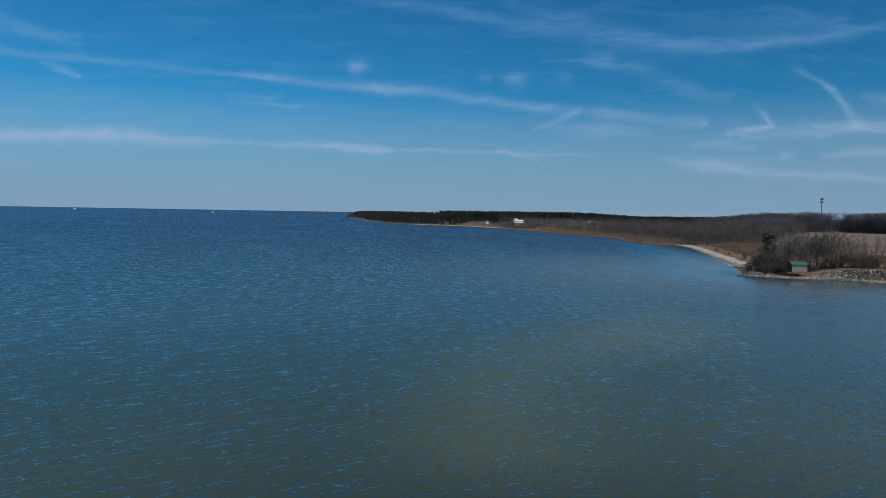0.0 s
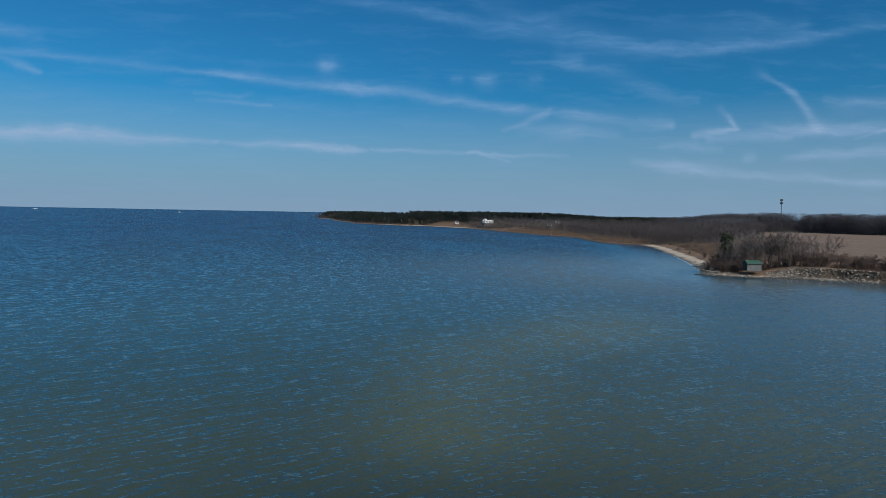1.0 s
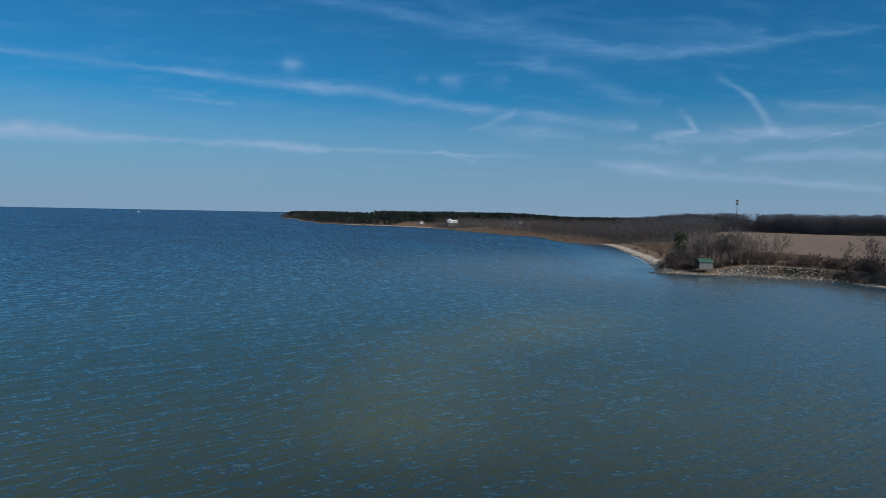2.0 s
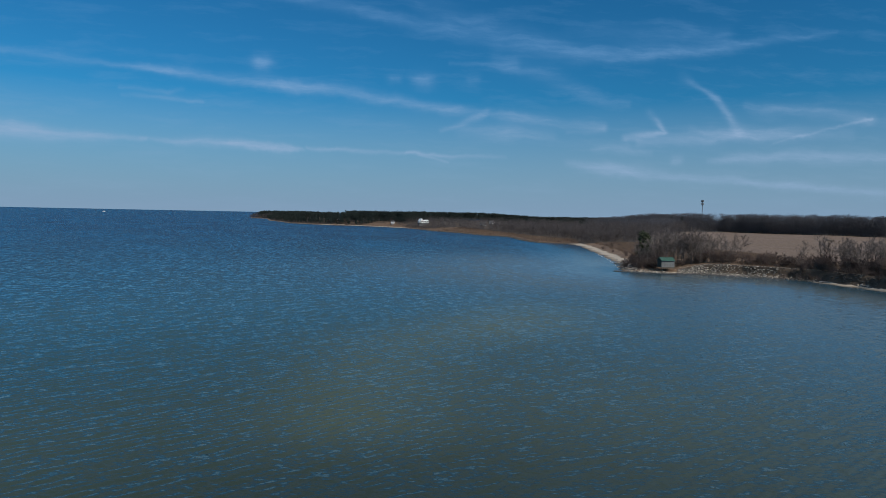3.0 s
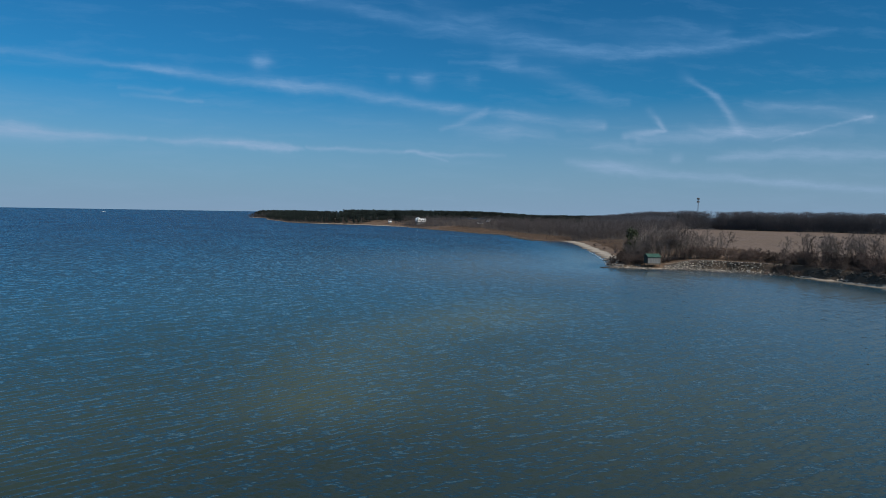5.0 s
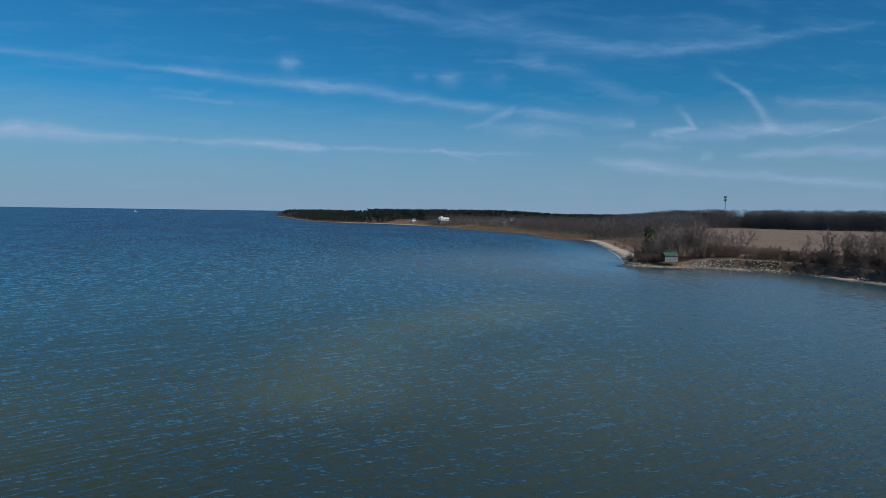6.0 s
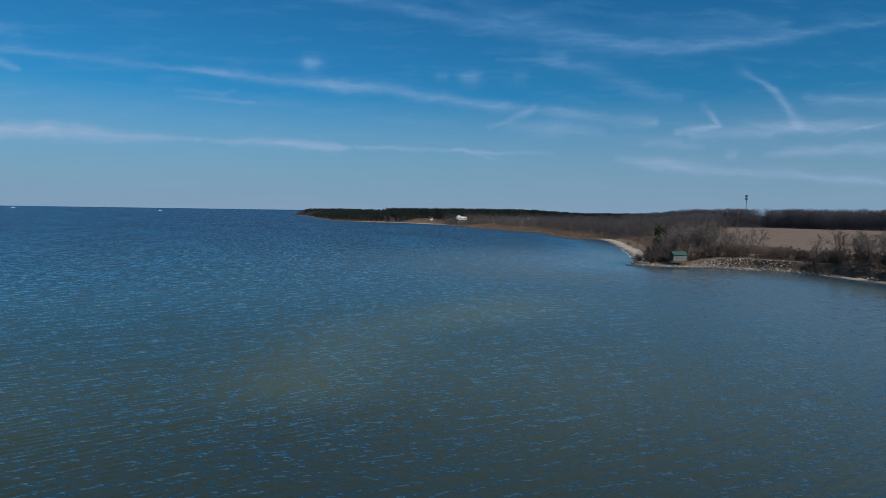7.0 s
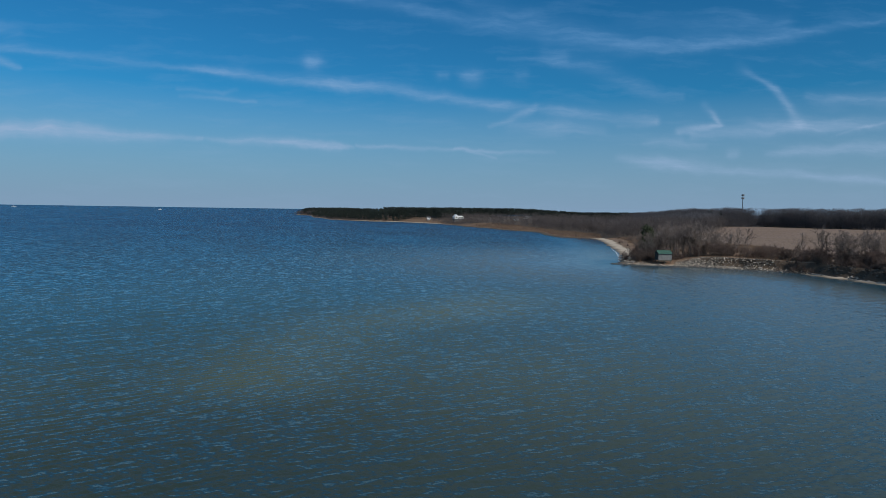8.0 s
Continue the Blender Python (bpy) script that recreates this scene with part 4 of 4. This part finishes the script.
def rock_spots(line, count, seed, side, sizes, sink=0.15):
    rng = np.random.default_rng(seed)
    spots = strewn(line, count, seed, side)
    x, y = np.array([s[0] for s in spots]), np.array([s[1] for s in spots])
    z = land_height(x, y)
    return [(a, b, max(c, -0.25) + sink * 0.5, int(rng.integers(0, 8)), rng.uniform(*sizes), rng.uniform(0, 6.3)) for a, b, c in zip(x, y, z)]


pale = rock_spots([(97.5, 169), (101.5, 167.2), (106, 164.2), (109.5, 161.8)], 260, 31, 1.0, (0.2, 0.7))
pale += rock_spots([(95.5, 167), (99.5, 166), (103.5, 164), (108, 161), (112, 158.4)], 260, 32, 0.7, (0.2, 0.65))
pale += rock_spots([(109, 161.5), (114, 158), (118, 153.8)], 150, 33, 1.0, (0.2, 0.75))
pale += rock_spots([(98, 169.4), (103, 167.1), (108, 164), (112.5, 160.8), (116.5, 157.3), (119, 153.5)], 330, 45, 0.7, (0.2, 0.65))
pale += rock_spots([(83.5, 172.8), (86.5, 170), (91, 168), (95, 167.2)], 60, 34, 0.5, (0.25, 0.6))
pale += rock_spots([(86, 172), (90, 170), (93, 169)], 220, 39, 1.2, (0.12, 0.42))
pale += rock_spots([(86, 180), (90, 192), (95, 206)], 90, 40, 1.3, (0.12, 0.35))
pale += rock_spots([(101, 170), (107, 166.2), (112, 162.8), (117, 158.2)], 40, 41, 0.7, (0.2, 0.5))
scatter("riprap", ROCKS, pale, ROCK, "pale broken riprap stones along the bank", "rocks")
toe = rock_spots([(80, 172.4), (82.5, 171.4), (86.5, 169), (91, 166.8), (95, 166.2), (98, 165.4), (102.5, 163.4), (107, 160.6), (111.3, 157.9), (115.5, 154), (118, 150.6)], 330, 35, 0.35, (0.3, 0.9), 0.05)
spur = rock_spots([(79.3, 172.6), (81.5, 172.2), (83.5, 171.6)], 40, 38, 0.25, (0.3, 0.7))
toe += [(x, y, max(z, 0.08), k, size, turn) for x, y, z, k, size, turn in spur]
for k, (gx0, gy0) in enumerate([(84.5, 178.5), (86.5, 184.5), (88.5, 190.5)]):
    toe += rock_spots([(gx0 - 1.5, gy0 - 0.6), (gx0 + 6.5, gy0 + 2.0)], 42, 90 + k, 0.25, (0.25, 0.55))
toe += rock_spots([(112, 159), (116, 155.4), (119.3, 150.5)], 90, 36, 0.8, (0.3, 0.8))
# dark stones added in place of the shaded gaps between the riprap
toe += rock_spots([(99, 168), (106, 164.2), (112, 161), (117, 156.3), (120.5, 151)], 760, 42, 1.2, (0.22, 0.6))
# more of them stand in for the shade on the right-hand bank
toe += rock_spots([(120.8, 151), (123.3, 145), (125.6, 137), (127.2, 128), (128, 118)], 420, 46, 0.8, (0.25, 0.7))
scatter("riprap", ROCKS, toe, DARK_ROCK, "dark stones at the waterline and jetty, and in place of shade on the bank", "rocks")


peat_line = rock_spots([(110, 351.5), (109, 362), (109, 388), (113.5, 430), (111.5, 447), (102.8, 463), (95.8, 485), (90.8, 515), (83.8, 535), (74.8, 560), (71.8, 590), (66.8, 622)], 700, 44, 0.35, (0.6, 1.3), 0.1)
scatter("marsh_edge", ROCKS, [(x, y, max(z, 0.05), k, size, turn) for x, y, z, k, size, turn in peat_line], DARK_ROCK, "dark eroded peat clods along the marsh edge", "peat edge")


def boulder(x, y, size, seed):
    v, f = ROCKS[seed % 8]
    me = mesh_of("boulder", v * size, f, BOULDER)
    ob = new("boulder", me)
    ob.matrix_world = pose(x, y, float(land_height(np.array([x]), np.array([y]))[0]) + 0.2 * size, 0, 0, 47 * seed)
    return tagged(ob, "large pale boulder among the riprap", "boulder", "boulders on the bank")


for n, (x, y) in enumerate(strewn([(98, 168), (102.5, 166), (107, 163), (112, 159.6), (116.5, 155.5), (119, 151.5)], 26, 37, 0.9)):
    boulder(x, y, RNG.uniform(0.6, 1.15), n)


boulder(125.4, 133.5, 1.2, 3)


def surf(line, width, seed):
    """A thin broken line of foam where small waves meet the sand."""
    rng = np.random.default_rng(seed)
    pts = np.array(line, float)
    seg = np.hypot(*np.diff(pts, axis=0).T)
    u = np.arange(0, seg.sum(), 0.6)
    x, y = np.interp(u, np.r_[0, np.cumsum(seg)], pts[:, 0]), np.interp(u, np.r_[0, np.cumsum(seg)], pts[:, 1])
    x = x + 0.25 * np.sin(u * 0.7) + 0.15 * np.sin(u * 1.9 + 1)
    w = width * np.clip(0.6 + 0.6 * np.sin(u * 0.45) + rng.normal(0, 0.3, len(u)), 0.05, 1.4)
    rings = np.stack([np.stack([x - w, y, 0 * x - 0.02], 1), np.stack([x, y, 0 * x + 0.07], 1), np.stack([x + w, y, 0 * x - 0.02], 1)], 1)
    k = np.arange(len(u) - 1) * 3
    faces = np.concatenate([np.stack([k, k + 1, k + 4, k + 3], 1), np.stack([k + 1, k + 2, k + 5, k + 4], 1)])
    tagged(new("surf_line", mesh_of("surf_line", rings.reshape(-1, 3), faces, FOAM, True)), "thin white foam line along the sandy beach", "foam", kind="stuff")


surf([(83.6, 179.5), (87, 188), (90.3, 198), (96.2, 217), (100.2, 231), (105, 251)], 0.10, 5)


def driftwood(x, y, length, turn, seed):
    """A bleached log with a stub or two, lying on the beach."""
    rng = np.random.default_rng(seed)
    bm = bmesh.new()
    rod(bm, (-length / 2, 0, 0.12), (0, 0.08 * length, 0.16), 0.16, 0.13, 7)
    rod(bm, (0, 0.08 * length, 0.16), (length / 2, 0.02, 0.14), 0.13, 0.06, 7)
    for _ in range(2):
        k = rng.uniform(-0.3, 0.3) * length
        rod(bm, (k, 0.05 * length, 0.15), (k + 0.3, rng.uniform(-0.6, 0.6), 0.6), 0.06, 0.02, 5)
    me = bpy.data.meshes.new("driftwood")
    bm.to_mesh(me)
    bm.free()
    me.materials.append(DRIFT)
    ob = new("driftwood", me)
    ob.matrix_world = pose(x, y, float(land_height(np.array([float(x)]), np.array([float(y)]))[0]), 0, 0, turn)
    tagged(ob, "bleached driftwood log on the sandy beach", "driftwood", "driftwood on the beach")


for n, (x, y, length, turn) in enumerate([(86.5, 179, 3.2, 20), (88.5, 182.5, 4.0, 8), (90, 187, 3.4, 30), (92.5, 193, 4.2, 15), (93, 199, 3.0, 50),
                                          (97.5, 208, 3.6, 25), (100, 219, 3.0, 70), (86, 172.5, 2.6, 60), (116.4, 154.9, 2.8, -40), (122.6, 142, 3.4, -70)]):
    driftwood(x, y, length, turn, n)


# ---- the shed on piles ----
def shed(x, y, z, turn):
    """A small boathouse: front towards -y, ridge along x."""
    w, d, floor, eave, ridge = 3.9, 2.5, 0.70, 2.62, 3.38
    root = thing("shed", pose(x, y, z, 0, 0, turn), "small weathered shed on piles with a green metal roof", "shed")
    for px in (0.15, w / 2, w - 0.15):
        for py in (0.15, d - 0.15):
            part("pile", rod(bmesh.new(), (px, py, -0.6), (px, py, floor), 0.11, 0.10, 8), PILE, root)
    deck = part("deck", boxed((-0.1, -0.35, floor - 0.16), (w + 0.1, d + 0.05, floor), bevel=0.02), PILE, root, "dark timber floor on the piles")
    part("joist", boxed((-0.05, -0.30, floor - 0.36), (w + 0.05, -0.16, floor - 0.16)), PILE, deck)

    def boarded(length, height, boards, thick=0.05):
        """A wall along x with shallow gaps between upright boards."""
        bm = bmesh.new()
        step = length / boards
        for k in range(boards):
            box(bm, (k * step + 0.018, -thick - 0.012 * (k % 2), 0), ((k + 1) * step - 0.018, 0, height))
        box(bm, (0, 0.0, 0), (length, 0.04, height))
        return bm

    front = part("front_wall", boarded(w, eave - floor, 15), PLANK, root, "pale weathered upright boards")
    front.location = (0, 0, floor)
    part("corner_trim", boxed((-0.06, -0.08, 0), (0.08, -0.052, eave - floor)), PLANK, front)
    part("corner_trim", boxed((w - 0.08, -0.08, 0), (w + 0.06, -0.052, eave - floor)), PLANK, front)
    back = part("back_wall", boarded(w, eave - floor, 15), PLANK, root)
    back.matrix_basis = pose(w, d, floor, 0, 0, 180)
    for name, px in (("side_wall", 0.0), ("side_wall", w - 0.06)):
        outline = [(0.04, floor), (d - 0.04, floor), (d - 0.04, eave), (d / 2, ridge - 0.06), (0.04, eave)]
        side = part(name, prism(outline, 0, 0.06), DARK_PLANK if px == 0 else PLANK, root, "dark green boarded gable end" if px == 0 else "")
        side.matrix_basis = Matrix(((0, 1, 0, px), (1, 0, 0, 0), (0, 0, 1, 0), (0, 0, 0, 1)))
    slope = math.atan2(ridge - eave, d / 2)
    run = (d / 2 + 0.35) / math.cos(slope)
    for n in (0, 1):
        bm = boxed((-0.18, 0, 0), (w + 0.18, run, 0.035))
        for k in range(20):
            px = -0.15 + k * (w + 0.30) / 19
            box(bm, (px - 0.02, 0.01, 0.035), (px + 0.02, run - 0.01, 0.065))
        roof = part("roof", bm, GREEN_METAL, root, "green ribbed metal sheet")
        lowz = eave - 0.35 * math.tan(slope) + 0.05
        roof.matrix_basis = pose(0, -0.35, lowz, math.degrees(slope), 0, 0) if n == 0 else pose(w, d + 0.35, lowz, math.degrees(slope), 0, 180)
    part("ridge_cap", boxed((-0.20, d / 2 - 0.12, ridge + 0.05), (w + 0.20, d / 2 + 0.12, ridge + 0.10), bevel=0.02), GREEN_METAL, root)
    return root


shed(92.1, 169.2, 0.92, 2)


# ---- houses far along the shore ----
def house(x, y, turn, w, d, h, roof_h, windows, label, wing=False, z_up=0.0):
    z = float(land_height(np.array([float(x)]), np.array([float(y)]))[0]) - 0.2 + z_up
    root = thing("house", pose(x, y, z, 0, 0, turn), label, "house", "houses along the shore")
    body = part("wall", prism([(-w / 2, 0), (w / 2, 0), (w / 2, h), (-w / 2, h)], -d / 2, d / 2), WHITE, root)
    part("foundation", boxed((-w / 2 + 0.1, -d / 2 + 0.1, -3.2), (w / 2 - 0.1, d / 2 - 0.1, 0.0)), SHINGLE, root, "dark block foundation")
    gable = prism([(-d / 2, h), (d / 2, h), (0, h + roof_h - 0.1)], -w / 2, w / 2)
    g = part("gable", gable, WHITE, root)
    g.matrix_basis = pose(0, 0, 0, 0, 0, 90)
    a = math.atan2(roof_h, d / 2)
    run = (d / 2 + 0.4) / math.cos(a)
    for s in (0, 180):
        roof = part("roof", boxed((-w / 2 - 0.3, 0, 0), (w / 2 + 0.3, run, 0.15)), WHITE if wing else SHINGLE, root, "white roof slope" if wing else "grey shingled slope")
        roof.matrix_basis = pose(0, 0, 0, 0, 0, s) @ pose(0, -d / 2 - 0.4, h - 0.4 * math.tan(a) + 0.02, math.degrees(a), 0, 0)
    part("chimney", boxed((w * 0.25, -0.4, h), (w * 0.25 + 0.8, 0.4, h + roof_h + 0.8), bevel=0.04), SHINGLE, root)
    for k in range(windows):
        px = -w / 2 + w * (k + 0.5) / windows
        frame_bm = bmesh.new()
        for lo, hi in (((px - 0.6, 0.8), (px - 0.5, 2.2)), ((px + 0.5, 0.8), (px + 0.6, 2.2)), ((px - 0.5, 0.8), (px + 0.5, 0.9)), ((px - 0.5, 2.1), (px + 0.5, 2.2))):
            box(frame_bm, (lo[0], -d / 2 - 0.06, lo[1]), (hi[0], -d / 2 - 0.01, hi[1]))
        win = part("window", frame_bm, WHITE, root)
        part("pane", boxed((px - 0.5, -d / 2 - 0.03, 0.9), (px + 0.5, -d / 2 - 0.01, 2.1)), PANE, win, "dark glass")
    if wing:
        tall = part("wing", prism([(-1.3, 0), (1.3, 0), (1.3, h + 1.2), (0, h + 2.6), (-1.3, h + 1.2)], -d / 2 - 1.2, d / 2), WHITE, root, "taller white gabled front")
        tall.location = (-w / 2 + 2.2, 0, 0)
        part("pane", boxed((-0.5, -d / 2 - 1.24, 0.9), (0.5, -d / 2 - 1.205, 2.1)), PANE, tall, "dark glass")
    return root


house(75.5, 650, 10, 10, 6, 1.9, 1.0, 4, "white clapboard house with a taller gabled wing among bare trees", True, 2.5)
house(47, 697, 8, 3.6, 3.4, 1.6, 1.0, 2, "small white house near the tan shore", False, 1.4)
house(-13, 772, 0, 4, 4, 2.2, 1.3, 2, "small white house at the edge of the pines", False, 0.5)
house(126, 592, 10, 4, 4, 2.6, 1.6, 2, "pale house half hidden in the bare woods", False, -1.2)
house(145, 640, 10, 4, 4, 2.6, 1.6, 2, "pale house half hidden in the bare woods", False, -1.2)


# ---- brush on the field ----
def brush_pile(x, y):
    rng = np.random.default_rng(14)
    limbs = []
    for _ in range(90):
        a, r = rng.uniform(0, 6.3), rng.uniform(0, 2.2)
        p = Vector((math.cos(a) * r * 1.5, math.sin(a) * r, rng.uniform(0, 0.5)))
        limbs.append((p, p + Vector((rng.normal(0, 1.1), rng.normal(0, 0.8), rng.uniform(0.1, 1.1))), 0.07, 0.03))
    v, f = tubes(limbs, 4)
    ob = new("brush_pile", mesh_of("brush_pile", v, f, BARK))
    ob.matrix_world = pose(x, y, float(land_height(np.array([float(x)]), np.array([float(y)]))[0]))
    tagged(ob, "low dark brush pile on the stubble field", "brush pile")


brush_pile(325, 390)


# ---- mast ----
def mast(x, y, top):
    z = float(land_height(np.array([float(x)]), np.array([float(y)]))[0]) - 0.3
    root = thing("cell_tower", pose(x, y, z), "tall grey steel mast with two tiers of antennas", "tower")
    h = top - z
    part("pole", rod(bmesh.new(), (0, 0, 0), (0, 0, h), 0.45, 0.26, 12), STEEL, root)
    part("footing", boxed((-1.5, -1.5, -0.4), (1.5, 1.5, 0.5), bevel=0.05), ROCK, root)
    for level in (h - 0.6, h - 3.6):
        bm = bmesh.new()
        for k in range(3):
            a, b = k * 2.0944 + 0.3, (k + 1) * 2.0944 + 0.3
            pa, pb = (1.15 * math.cos(a), 1.15 * math.sin(a), level), (1.15 * math.cos(b), 1.15 * math.sin(b), level)
            rod(bm, pa, pb, 0.07, 0.07, 6)
            rod(bm, (0, 0, level), pa, 0.07, 0.07, 6)
        tier = part("platform", bm, STEEL, root)
        for k in range(9):
            a = k * 0.698 + 0.3
            c, s = 1.2 * math.cos(a), 1.2 * math.sin(a)
            part("antenna", boxed((-0.13, -0.22, level - 0.9), (0.13, 0.22, level + 0.9), pose(c, s, 0, 0, 0, math.degrees(a)), 0.03), ANTENNA, tier, "upright panel antenna")


mast(360, 615, 34.5)


# ---- boats far out ----
def boat(x, y, turn, length):
    root = thing("motor_boat", pose(x, y, 0, 0, 0, turn), "white motor boat far out on the bay", "boat", "boats on the bay")
    w = length * 0.28
    bm = bmesh.new()
    rings = []
    for k, half, low in ((-0.5, 0.42, -0.3), (-0.2, 0.5, -0.4), (0.15, 0.46, -0.4), (0.38, 0.26, -0.2), (0.5, 0.02, 0.6)):
        deckz = 1.0 + 0.9 * max(k, 0)
        rings.append([bm.verts.new((k * length, s * w * half * f, zz)) for s, f, zz in ((1, 1, deckz), (1, 0.7, low), (-1, 0.7, low), (-1, 1, deckz))])
    for p, q in zip(rings[:-1], rings[1:]):
        for j in range(4):
            bm.faces.new((p[j], p[(j + 1) % 4], q[(j + 1) % 4], q[j]))
    bm.faces.new(rings[0])
    bm.faces.new(rings[-1][::-1])
    bmesh.ops.recalc_face_normals(bm, faces=bm.faces)
    part("hull", bm, BOAT_WHITE, root)
    cab = part("cabin", prism([(-0.18 * length, 0.9), (0.2 * length, 1.1), (0.1 * length, 2.6), (-0.15 * length, 2.8)], -w * 0.32, w * 0.32), BOAT_WHITE, root)
    part("windscreen", prism([(0.175 * length, 1.6), (0.18 * length, 1.6), (0.135 * length, 2.3), (0.13 * length, 2.3)], -w * 0.3, w * 0.3), PANE, cab, "dark raked glass")
    part("hardtop", boxed((-0.2 * length, -w * 0.34, 3.6), (0.06 * length, w * 0.34, 3.75), bevel=0.04), BOAT_WHITE, root)
    for px in (-0.17, 0.03):
        for py in (-0.3, 0.3):
            part("post", rod(bmesh.new(), (px * length, py * w, 2.6), (px * length, py * w, 3.62), 0.05, 0.05, 6), STEEL, root)


boat(-1540, 2690, 20, 17)
boat(-752, 2100, 170, 12)
